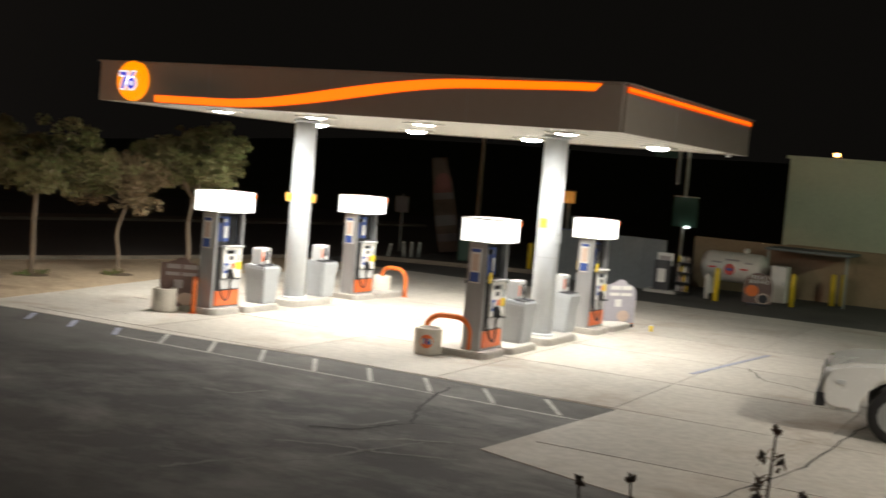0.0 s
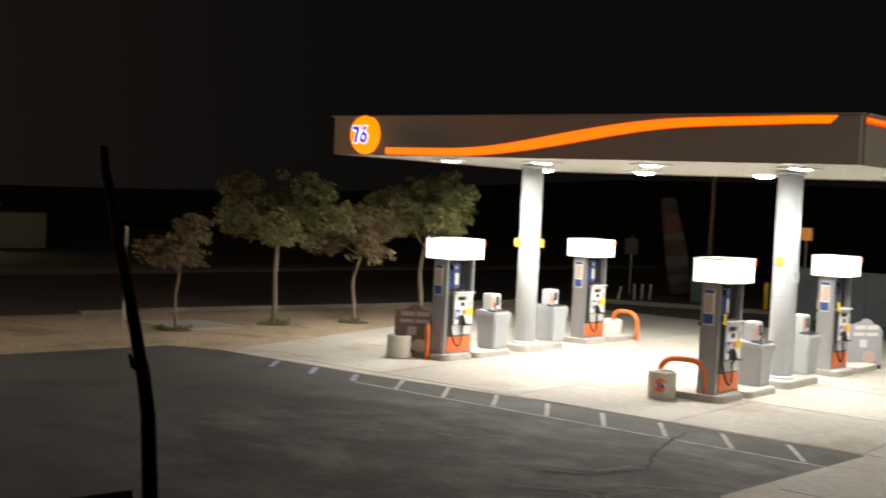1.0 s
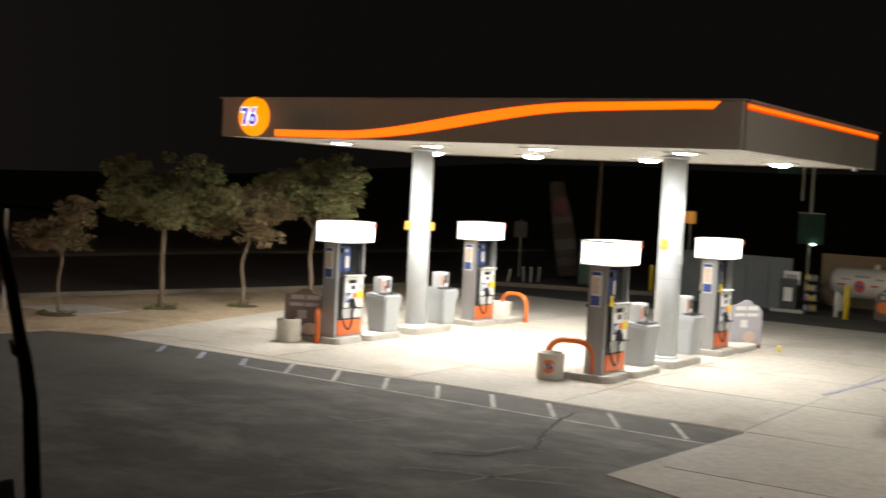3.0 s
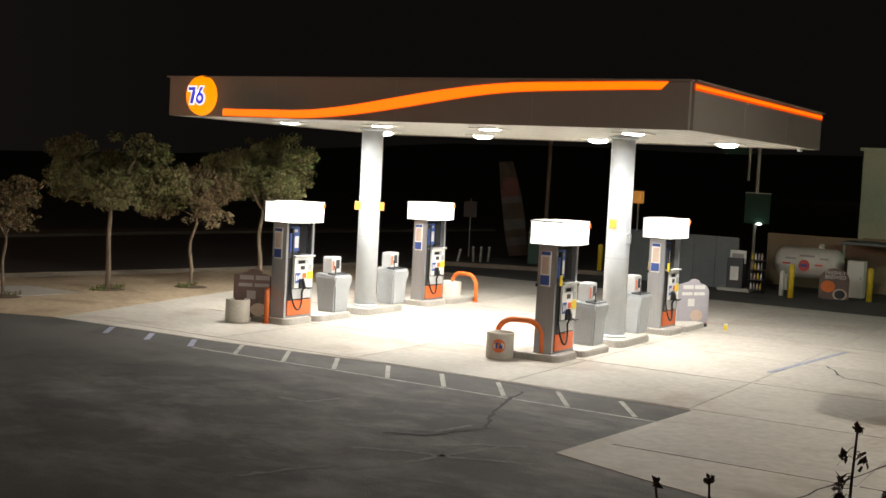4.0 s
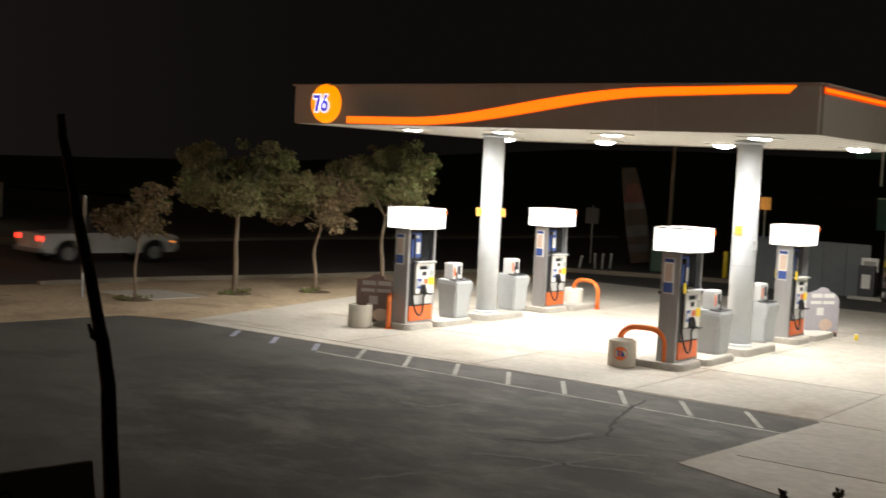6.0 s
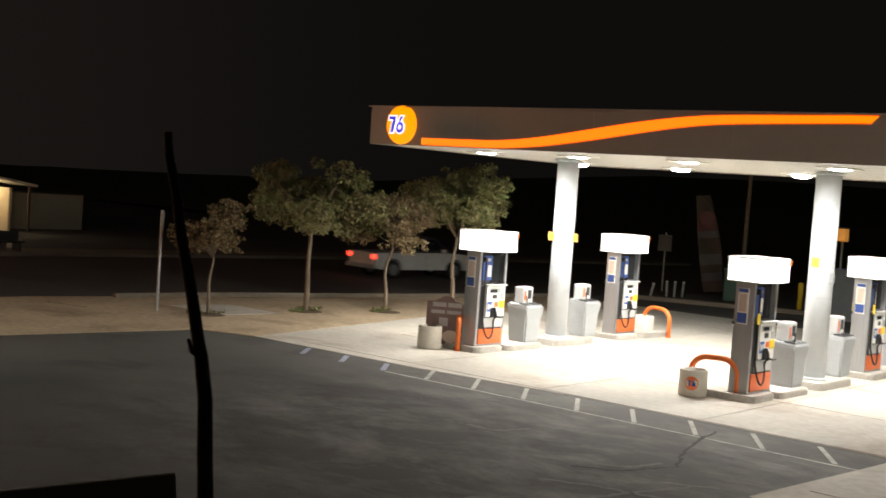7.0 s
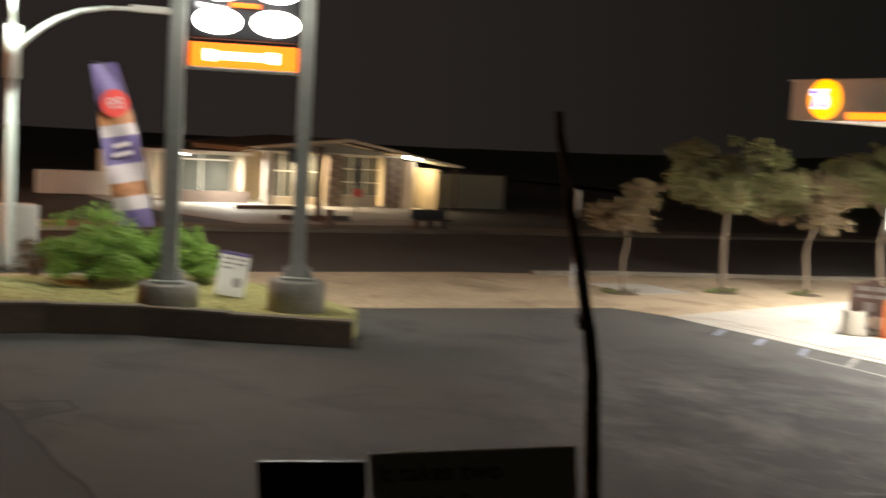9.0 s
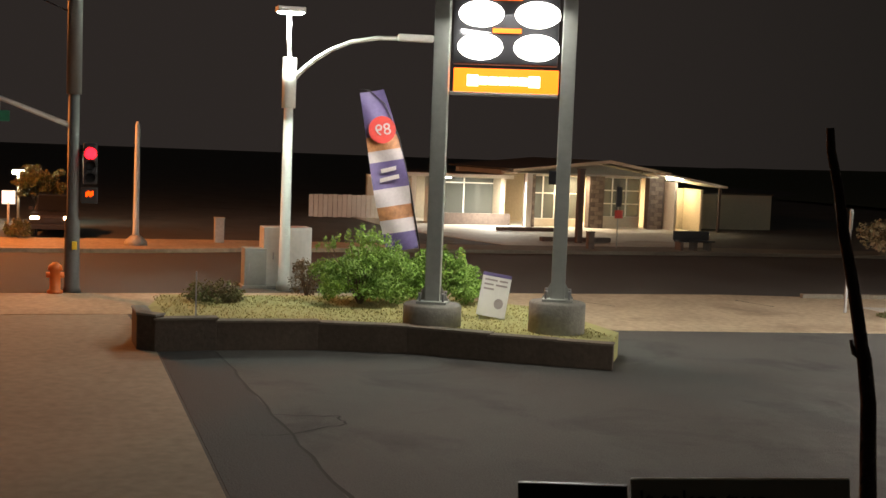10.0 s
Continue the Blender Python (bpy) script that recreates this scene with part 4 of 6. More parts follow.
P1, P2 = Vector((-12.2, -12.41, 0)), Vector((-11.36, -10.55, 0))


def pylon_sign():
    t = thing("pylon_sign", pose(0, 0, 0), "lit price pylon sign on two grey steel posts", "sign")
    turn = math.degrees(math.atan2(P2.y - P1.y, P2.x - P1.x))
    for p, z, w in ((P1, 0.77, 0.25), (P2, 0.91, 0.23)):
        q = part("post", box(B(), (p.x, p.y, (z + 7.6) / 2 + 0.02), (w, w, 7.6 - z), turn, 0.02), POLE_GREY, t, "grey painted square steel post")
        part("base_plate", box(B(), (p.x, p.y, z + 0.02), (0.5, 0.5, 0.04), turn, 0.01), POLE_GREY, q)
        for sx in (-0.19, 0.19):
            for sy in (-0.19, 0.19):
                o = Matrix.Rotation(radians(turn), 3, "Z") @ Vector((sx, sy, 0))
                part("anchor_bolt", lathe(B(), [(0.02, 0), (0.02, 0.1), (0.03, 0.1), (0.03, 0.14)], (p.x + o.x, p.y + o.y, z + 0.04), 8), STEEL, q)
        for s in (-1, 1):
            o = Matrix.Rotation(radians(turn), 3, "Z") @ Vector((s * (w / 2 + 0.07), 0, 0))
            bm = prism(B(), [(0, 0), (0.14, 0), (0, 0.25)], 0.02, Matrix.Translation((p.x + o.x * (w / 2) / (w / 2 + 0.07), p.y + o.y * (w / 2) / (w / 2 + 0.07), z + 0.04)) @ Matrix.Rotation(radians(turn + (0 if s > 0 else 180)), 4, "Z"))
            part("gusset", bm, POLE_GREY, q)
    mid = (P1 + P2) / 2
    m = Matrix.Translation((mid.x, mid.y, 0)) @ Matrix.Rotation(radians(turn), 4, "Z")
    def panel(name, x, z, w, d, h, mat, parent, y=0.0, bevel=0.015, label=""):
        bm = box(B(), (x, y, z), (w, d, h), 0, bevel)
        bmesh.ops.transform(bm, matrix=m, verts=bm.verts[:])
        return part(name, bm, mat, parent, label)
    wide = (P2 - P1).length - 0.36
    name = panel("name_panel", 0.03, 4.42, wide, 0.22, 0.37, SIGN_RED, t, label="glowing orange-red name panel")
    panel("panel_frame", 0, 4.2, wide + 0.05, 0.26, 0.05, POLE_GREY, t)
    for s in (-1, 1):
        x = -0.6
        for k, w in enumerate((0.2, 0.15, 0.16, 0.18, 0.14, 0.16, 0.2)):
            panel("word_bar", s * (x + w / 2), 4.41, w - 0.02, 0.01, 0.13 + (0.05 if k in (0, 6) else 0), SIGN_WORD, name, y=-0.116 * s, bevel=0.0)
            x += w
    cab = panel("price_cabinet", 0, 5.72, wide, 0.2, 2.1, DARK_PLASTIC, t, label="dark price cabinet")
    for s in (-1, 1):
        for x in (-0.4, 0.5):
            for z in (4.95, 5.47, 5.99, 6.51):
                bm = lathe(B(), [(0.2, 0.0), (0.34, 0.02), (0.36, 0.04), (0.36, 0.06)], (0, 0, 0), 32, "Y")
                bmesh.ops.transform(bm, matrix=m @ Matrix.Translation((x, -0.16 * s, z)) @ Matrix.Diagonal((1.0, s, 0.58, 1)), verts=bm.verts[:])
                part("price_light", bm, PRICE_GLOW, cab, "blown-out white price light")
        for z in (5.21, 5.73):
            panel("red_strip", 0.02, z, 0.46, 0.02, 0.07, SIGN_RED, cab, y=-0.11 * s, bevel=0.0)
    # junction box
    p = P2 + Vector((-0.02, -0.17, 2.9))
    part("junction_box", box(B(), p, (0.14, 0.1, 0.22), turn, 0.01), DARK_PLASTIC, t)
    return t


pylon_sign()
for p, z, r in ((P1, 0.76, 0.48), (P2, 0.9, 0.46)):
    t = thing("sign_footing", pose(p.x, p.y, 0.3), "round cast concrete sign footing", "footing", "concrete footings under the sign posts")
    part("drum", lathe(B(), [(r, 0), (r, z - 0.33), (r - 0.03, z - 0.3), (0.02, z - 0.295)], (0, 0, 0), 40), FOOTING, t)

# yard sign
t = thing("yard_sign", pose(-12.75, -11.2, 0.33, -14, 8, 68), "leaning white yard sign with purple head", "sign")
part("panel", box(B(), (0, 0, 0.5), (0.5, 0.02, 0.76), bevel=0.006), WHITE_PANEL, t)
part("head_strip", box(B(), (0, -0.012, 0.85), (0.5, 0.006, 0.06)), PURPLE, t)
for z, w in ((0.74, (0.3, 0.2)), (0.66, (0.2, 0.25)), (0.58, (0.12,))):
    bm = bars(B(), -0.2, 0.2 if len(w) > 1 else -0.02, z, 0.03, Matrix.Translation((0, -0.011, 0)), words=w)
    part("writing_bars", bm, POSTER_GREY, t)
part("print", prism(B(), [(0.1 + 0.08 * math.cos(k * math.pi / 8), 0.36 + 0.09 * math.sin(k * math.pi / 8)) for k in range(16)], -0.004, Matrix.Translation((0, -0.011, 0))), POSTER_GREY, t)
for x in (-0.18, 0.18):
    part("stake", tube(B(), [(x, 0.02, -0.06), (x, 0.02, 0.3)], 0.006, 6), STEEL, t)


# shrubs
def shrub(m, size, seed, mat, label, count=15000, leaf=0.06):
    rng = random.Random(seed)
    t = thing("shrub", m, label, "shrub", "shrubs in the sign bed")
    bm = B()
    for k in range(14):
        a = k * 2.4
        e = Vector((size[0] * 0.42 * math.cos(a) * rng.uniform(0.4, 1), size[1] * 0.42 * math.sin(a) * rng.uniform(0.4, 1), size[2] * rng.uniform(0.6, 0.95)))
        tube(bm, [(0, 0, -0.05), e * 0.5 + Vector((0, 0, 0.1)), e], 0.018, 5, 0.005)
    part("stem", bm, BARK, t)
    bm = B()
    for _ in range(60):
        a, r = rng.uniform(0, 6.28), math.sqrt(rng.uniform(0, 1))
        c = (size[0] * 0.42 * r * math.cos(a), size[1] * 0.42 * r * math.sin(a), size[2] * (0.15 + 0.7 * rng.random() * (1 - 0.45 * r * r)))
        leaves(bm, c, (size[0] * 0.13, size[1] * 0.13, size[2] * 0.13), count // 60, leaf, rng)
    for _ in range(26):
        a, r = rng.uniform(0, 6.28), math.sqrt(rng.uniform(0, 1))
        c = (size[0] * 0.44 * r * math.cos(a), size[1] * 0.44 * r * math.sin(a), size[2] * rng.uniform(0.86, 1.05) * (1 - 0.25 * r * r))
        leaves(bm, c, (0.05, 0.05, 0.12), 26, leaf, rng)
    f = part("foliage", bm, mat, t)
    f["kind"] = "stuff"


shrub(pose(-14.85, -12.95, 0.4), (1.8, 1.9, 1.4), 3, HEDGE_LEAF, "bright green leafy shrub lit from above")
shrub(pose(-14.95, -11.4, 0.4), (1.5, 1.7, 1.02), 7, HEDGE_LEAF, "rounded green leafy shrub lit from above")
shrub(pose(-15.3, -15.55, 0.4), (1.2, 1.15, 0.3), 9, LEAF, "low spreading green shrub", 2500, 0.05)
shrub(pose(-18.9, -13.1, 0.012), (0.7, 0.8, 0.75), 11, DRY_LEAF, "sparse grey-green shrub by the cabinet", 900, 0.05)
for x, y, k in ((-15.1, -0.78, 41), (-14.92, 2.1, 42), (-14.26, 4.24, 43)):
    rng = random.Random(k)
    bm = B()
    for _ in range(7):
        leaves(bm, (rng.uniform(-0.25, 0.25), rng.uniform(-0.5, 0.5), 0.05), (0.1, 0.12, 0.06), 26, 0.07, rng)
    w = part("weeds", bm, LEAF)
    w.location = (x, y, 0.012)
    tagged(w, "low dry weeds and fallen leaves round the tree", "weeds", kind="stuff")
    structure("tree_pit", lathe(B(), [(0.42, 0), (0.4, 0.012), (0.1, 0.03)], (x, y, 0.006), 20), SOIL, "dark soil round the tree trunk", "soil")
t = thing("marker_stake", pose(-12.62, -16.2, 0.4), "thin grey utility marker stake", "stake")
part("stake", box(B(), (0, 0, 0.4), (0.05, 0.02, 0.84), bevel=0.004), GREY_PLASTIC, t)


# feather banner, seen from its back
def feather_banner(m, dim=False):
    t = thing("feather_banner", m, "tall purple and white feather banner with red disc" if not dim else "feather banner with its dimness put into dark red and brown panels", "banner", "feather banners")
    pts = [(0.33, 0, -0.75 if not dim else -0.05), (0.3, 0, 1.5), (0.22, 0, 2.6), (0.02, 0, 3.4), (-0.28, 0, 3.75), (-0.5, 0, 3.8)]
    part("pole", tube(B(), pts, 0.018, 8, 0.008), DARK_PLASTIC, t)
    def edge(z):
        r = 0.29 if z < 1.5 else 0.29 - 0.1 * (z - 1.5) ** 1.5 * 0.75
        return max(r, -0.45)
    zs = [0.15, 0.55, 0.85, 1.15, 1.55, 2.15, 2.4, 2.72, 3.72]
    # dim banner: the missing light is put into darkened panel colours
    mats = (PURPLE, PALE_PRINT, FOOD_PRINT, PALE_PRINT, PURPLE, PALE_PRINT, FOOD_PRINT, PURPLE) if not dim else (WALL_BROWN, POLE_DARK, WALL_BROWN, POLE_DARK, WALL_BROWN, POLE_DARK, DIM_RED, WALL_BROWN)
    for (z0, z1), mt in zip(zip(zs, zs[1:]), mats):
        bm = B()
        n = 8
        rows = []
        for k in range(n + 1):
            z = z0 + (z1 - z0) * k / n
            l = -0.42 - 0.05 * math.sin(z * 1.1) - 0.03 * z
            rows.append([(l + (edge(z) - l) * j / 6, 0.05 * math.sin(3 * z + j * 0.9), z) for j in range(7)])
        for y in (0, 0.004):
            vs = [[bm.verts.new((x, yy + y, z)) for x, yy, z in r] for r in rows]
            for k in range(n):
                for j in range(6):
                    bm.faces.new((vs[k][j], vs[k][j + 1], vs[k + 1][j + 1], vs[k + 1][j])).smooth = True
        part("banner_panel", bm, mt, t)
    part("disc", prism(B(), [(-0.12 + 0.3 * math.cos(k * math.pi / 14), 2.85 + 0.3 * math.sin(k * math.pi / 14)) for k in range(28)], -0.006, Matrix.Translation((0, -0.055, 0))), DIM_RED if dim else RED_PRINT, t)
    if not dim:
        text("price_number", "89", 0.36, PALE_PRINT, t, Matrix.Translation((0.08, -0.075, 2.73)) @ Matrix.Rotation(radians(90), 4, "X") @ Matrix.Diagonal((-1, 1, 1, 1)), label="mirrored number on the banner's back")
        for o in ([(-0.34, 1.7), (0.1, 1.74), (0.1, 1.83), (-0.33, 1.79)], [(-0.28, 1.9), (0.06, 1.93), (0.07, 2.02), (-0.28, 1.99)]):
            part("word_bar", prism(B(), o, -0.006, Matrix.Translation((0, -0.052, 0))), PALE_PRINT, t)
    if not dim:
        for ob in t.children_recursive:
            if ob.type == "MESH":
                ob.data.transform(Matrix.Scale(0.86, 4))
            else:
                ob.matrix_basis = Matrix.Scale(0.86, 4) @ ob.matrix_basis
    return t


feather_banner(pose(-15.56, -11.88, 1.22, 0, -10.5, 69))
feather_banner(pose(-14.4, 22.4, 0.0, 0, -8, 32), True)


# ---- street furniture by the crossing ----
def street_light():
    t = thing("street_lamp", pose(-20.05, -13.38, 0), "pale street lamp post with curved arm and bright head", "street lamp")
    part("post", lathe(B(), [(0.17, 0), (0.16, 0.18), (0.125, 0.22), (0.1, 4.1)], (0, 0, 0), 20), POLE_PALE, t)
    part("collar", lathe(B(), [(0.155, 0), (0.155, 1.1)], (0, 0, 4.06), 16), POLE_PALE, t)
    part("upper_post", tube(B(), [(0, 0, 5.1), (0.02, -0.04, 5.6), (0.12, -0.06, 6.1)], 0.05, 10), POLE_PALE, t)
    h = part("lamp_head", box(B(), (0.3, -0.07, 6.17), (0.4, 0.62, 0.12), 0, 0.04), POLE_PALE, t)
    part("lens", box(B(), (0.3, -0.07, 6.1), (0.36, 0.5, 0.03), 0, 0.01), STREET_GLOW, h, "glowing street lamp lens")
    pts = [(0.02, 0.1, 4.7)] + [(0.05 + 0.5 * u, 0.1 + 2.2 * u, 4.72 + 0.97 * (1 - (1 - u) ** 2.6)) for u in (0.04, 0.1, 0.2, 0.35, 0.55, 0.8, 1)]
    part("arm", tube(B(), pts, 0.06, 10, 0.045), POLE_PALE, t)
    part("arm_head", box(B(), (0.63, 2.68, 5.71), (0.3, 0.8, 0.15), -12, 0.05), POLE_PALE, t, "unlit pale arm luminaire")
    return t


street_light()
for p, s, lab in (((-20.8, -13.22, 0), (0.6, 1.1, 1.34), "white steel utility cabinet"), ((-20.7, -13.95, 0), (0.5, 0.5, 0.86), "small grey utility cabinet")):
    t = thing("utility_cabinet", pose(*p), lab, "cabinet", "utility cabinets")
    mt = POLE_PALE if s[2] > 1.2 else POLE_GREY
    part("body", box(B(), (0, 0, s[2] / 2 + 0.04), s, 0, 0.02), mt, t)
    part("plinth", box(B(), (0, 0, 0.03), (s[0] + 0.1, s[1] + 0.1, 0.06), 0, 0.01), KERB, t)
    part("door", box(B(), (s[0] / 2 + 0.008, 0, s[2] / 2 + 0.05), (0.016, s[1] - 0.1, s[2] - 0.14), 0, 0.004), mt, t)
    part("handle", box(B(), (s[0] / 2 + 0.03, -s[1] * 0.3, s[2] * 0.55), (0.03, 0.03, 0.16), 0, 0.008), STEEL, t)


def signal_post():
    t = thing("traffic_signal", pose(-19.7, -17.92, 0), "dark traffic signal post showing red", "traffic light")
    part("post", lathe(B(), [(0.2, 0), (0.16, 0.12), (0.15, 1.5), (0.12, 1.6), (0.11, 4.3)], (0, 0, 0), 20), POLE_DARK, t)
    part("sleeve", lathe(B(), [(0.15, 0), (0.15, 4.2)], (0, 0, 4.12), 16), POLE_DARK, t)
    part("mast_arm", tube(B(), [(0, 0, 3.45), (-0.1, -1.45, 3.98), (-0.4, -6, 5.4)], 0.055, 8, 0.045), POLE_PALE, t, "pale mast arm")
    part("cable", tube(B(), [(0, 0, 5.75), (-0.1, -0.6, 6.0), (-0.3, -1.6, 6.6)], 0.015, 6), DARK_PLASTIC, t)
    h = part("signal_head", box(B(), (-0.05, 0.34, 2.7), (0.25, 0.28, 0.86), 0, 0.04), DARK_PLASTIC, t)
    part("red_lens", lathe(B(), [(0.13, 0), (0.12, 0.03), (0.06, 0.05)], (0.08, 0.34, 2.92), 20, "X"), RED_GLOW, h, "glowing red signal lens")
    for z in (2.66, 2.4):
        part("dark_lens", lathe(B(), [(0.1, 0), (0.09, 0.03)], (0.08, 0.34, z), 20, "X"), SCREEN, h)
    for z in (2.92, 2.66, 2.4):
        bm = B()
        for k in range(9):
            a = radians(k * 22.5)
            box(bm, (0.16, 0.34 + 0.13 * math.cos(a), z + 0.13 * math.sin(a)), (0.16, 0.035, 0.035))
        part("visor", bm, DARK_PLASTIC, h)
    part("bracket", box(B(), (-0.05, 0.16, 2.98), (0.07, 0.32, 0.05)), DARK_PLASTIC, t)
    g = part("walk_signal", box(B(), (-0.05, 0.33, 2.04), (0.22, 0.34, 0.34), 0, 0.03), DARK_PLASTIC, t)
    for k in range(4):
        part("hand_light", box(B(), (0.07, 0.27 + 0.04 * k, 2.06 + 0.025 * (k % 2)), (0.01, 0.026, 0.1)), HAND_GLOW, g)
    part("push_button", box(B(), (0.17, 0.04, 1.0), (0.07, 0.1, 0.17), 0, 0.02), YELLOW_TAG, t)
    part("street_plate", box(B(), (-0.1, -1.75, 3.62), (0.03, 1.0, 0.22), 0, 0.01), material("green_plate", (0.03, 0.2, 0.12), 0.4, bump=0.0), t, "green street name plate")
    for y in (-1.45, -2.05):
        part("plate_hanger", box(B(), (-0.1, y, 3.86), (0.02, 0.03, 0.34)), POLE_GREY, t)
    return t


signal_post()
t = thing("fire_hydrant", pose(-19.5, -18.25, 0.012), "short reddish fire hydrant beside the signal post", "hydrant")
part("barrel", lathe(B(), [(0.16, 0), (0.16, 0.05), (0.11, 0.08), (0.11, 0.46), (0.15, 0.48), (0.13, 0.57), (0.05, 0.64)], (0, 0, 0), 16), ORANGE, t)
part("outlet", lathe(B(), [(0.06, -0.18), (0.06, 0.18)], (0, 0, 0.38), 12, "Y"), ORANGE, t)
t = thing("signal_standard", pose(-29.9, -15.9, 0.12), "bare metal pole on a concrete base in orange light", "pole")
part("pole", lathe(B(), [(0.11, 0.24), (0.09, 0.4), (0.07, 3.5), (0.035, 3.62)], (0, 0, 0), 16), POLE_PALE, t)
part("base", lathe(B(), [(0.34, 0), (0.32, 0.12), (0.13, 0.3)], (0, 0, 0), 4), KERB, t)
t = thing("concrete_bollard", pose(-31.2, -13.3, 0.12), "square pale concrete bollard on the far pavement", "bollard")
part("post", box(B(), (0, 0, 0.38), (0.29, 0.29, 0.76), 0, 0.03), KERB, t)
part("cap", box(B(), (0, 0, 0.77), (0.32, 0.32, 0.05), 0, 0.015), KERB, t)
# far corner: lit board, young tree, parked car, shrub
t = thing("far_board", pose(-35.3, -19.56, 0.0), "small lit white board on a post", "sign")
part("post", tube(B(), [(0, 0, 0), (0, 0, 1.0)], 0.04, 8), POLE_PALE, t)
part("board", box(B(), (0, 0, 1.17), (0.06, 0.42, 0.44), 0, 0.02), glow_material("lit_board", (0.9, 0.92, 0.85), 0.35), t)
tree(pose(-38.8, -18.75, 0.0), 2.15, 1.7, 1.4, 21, 0.05, 0.1, label="small tree lit beside a far car park")
# Posts with glowing lenses, added out of view to house the unseen lights.
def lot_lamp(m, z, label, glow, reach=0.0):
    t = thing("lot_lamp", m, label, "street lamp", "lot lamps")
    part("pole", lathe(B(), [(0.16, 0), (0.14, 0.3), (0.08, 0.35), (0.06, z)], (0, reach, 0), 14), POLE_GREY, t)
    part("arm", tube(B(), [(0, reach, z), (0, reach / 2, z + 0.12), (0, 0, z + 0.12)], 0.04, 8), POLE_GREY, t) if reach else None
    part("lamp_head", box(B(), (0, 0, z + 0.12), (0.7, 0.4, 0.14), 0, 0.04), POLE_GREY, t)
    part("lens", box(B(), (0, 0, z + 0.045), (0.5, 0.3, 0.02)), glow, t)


lot_lamp(pose(12.05, -4.0, 0.016), 7.05, "tall grey lamp post added out of view for the light on the concrete", LAMP_GLOW)
lot_lamp(pose(11.05, 12.0, 0), 6.26, "tall grey lamp post added out of view for the light on the pale building", LAMP_GLOW)
lot_lamp(pose(-29.0, -24.5, 0.12), 7.7, "orange sodium street lamp added out of view by the crossing", glow_material("sodium_glow", SODIUM, 12), 0.0)
t = thing("far_lamp", pose(-40.4, -19.35, 0), "distant bright lot lamp on a pole", "street lamp")
part("pole", tube(B(), [(0, 0, 0), (0, 0, 1.8)], 0.05, 8), POLE_GREY, t)
part("lens", box(B(), (0.2, 0, 1.85), (0.3, 0.4, 0.14), 0, 0.04), glow_material("far_lamp_glow", (1, 0.9, 0.6), 20), t)
point_lamp("far_lot_light", (-39.6, -19.35, 2.15), 130, (1, 0.9, 0.65), 0.2)
shrub(pose(-32.2, -19.2, 0.12), (0.9, 0.9, 0.45), 31, LEAF, "rounded low shrub at the far corner", 1200, 0.08)


# ---- shop across the street ----
SHOP_WALL = material("shop_stucco", (0.5, 0.43, 0.33), 0.85, vary=0.15, grain=12, stain=0.8, bump=0.2)
SHOP_DARK = material("shop_dark_brick", (0.12, 0.09, 0.075), 0.9, vary=0.35, grain=8, stain=2, bump=0.4)
SHOP_ROOF = material("shop_roof", (0.1, 0.085, 0.07), 0.9, vary=0.3, grain=6, stain=1, bump=0.4)
TRIM = material("shop_white_trim", (0.75, 0.72, 0.64), 0.6, vary=0.1, bump=0.05)
PANE = glass_material("shop_glass", (0.2, 0.21, 0.19), 0.1)


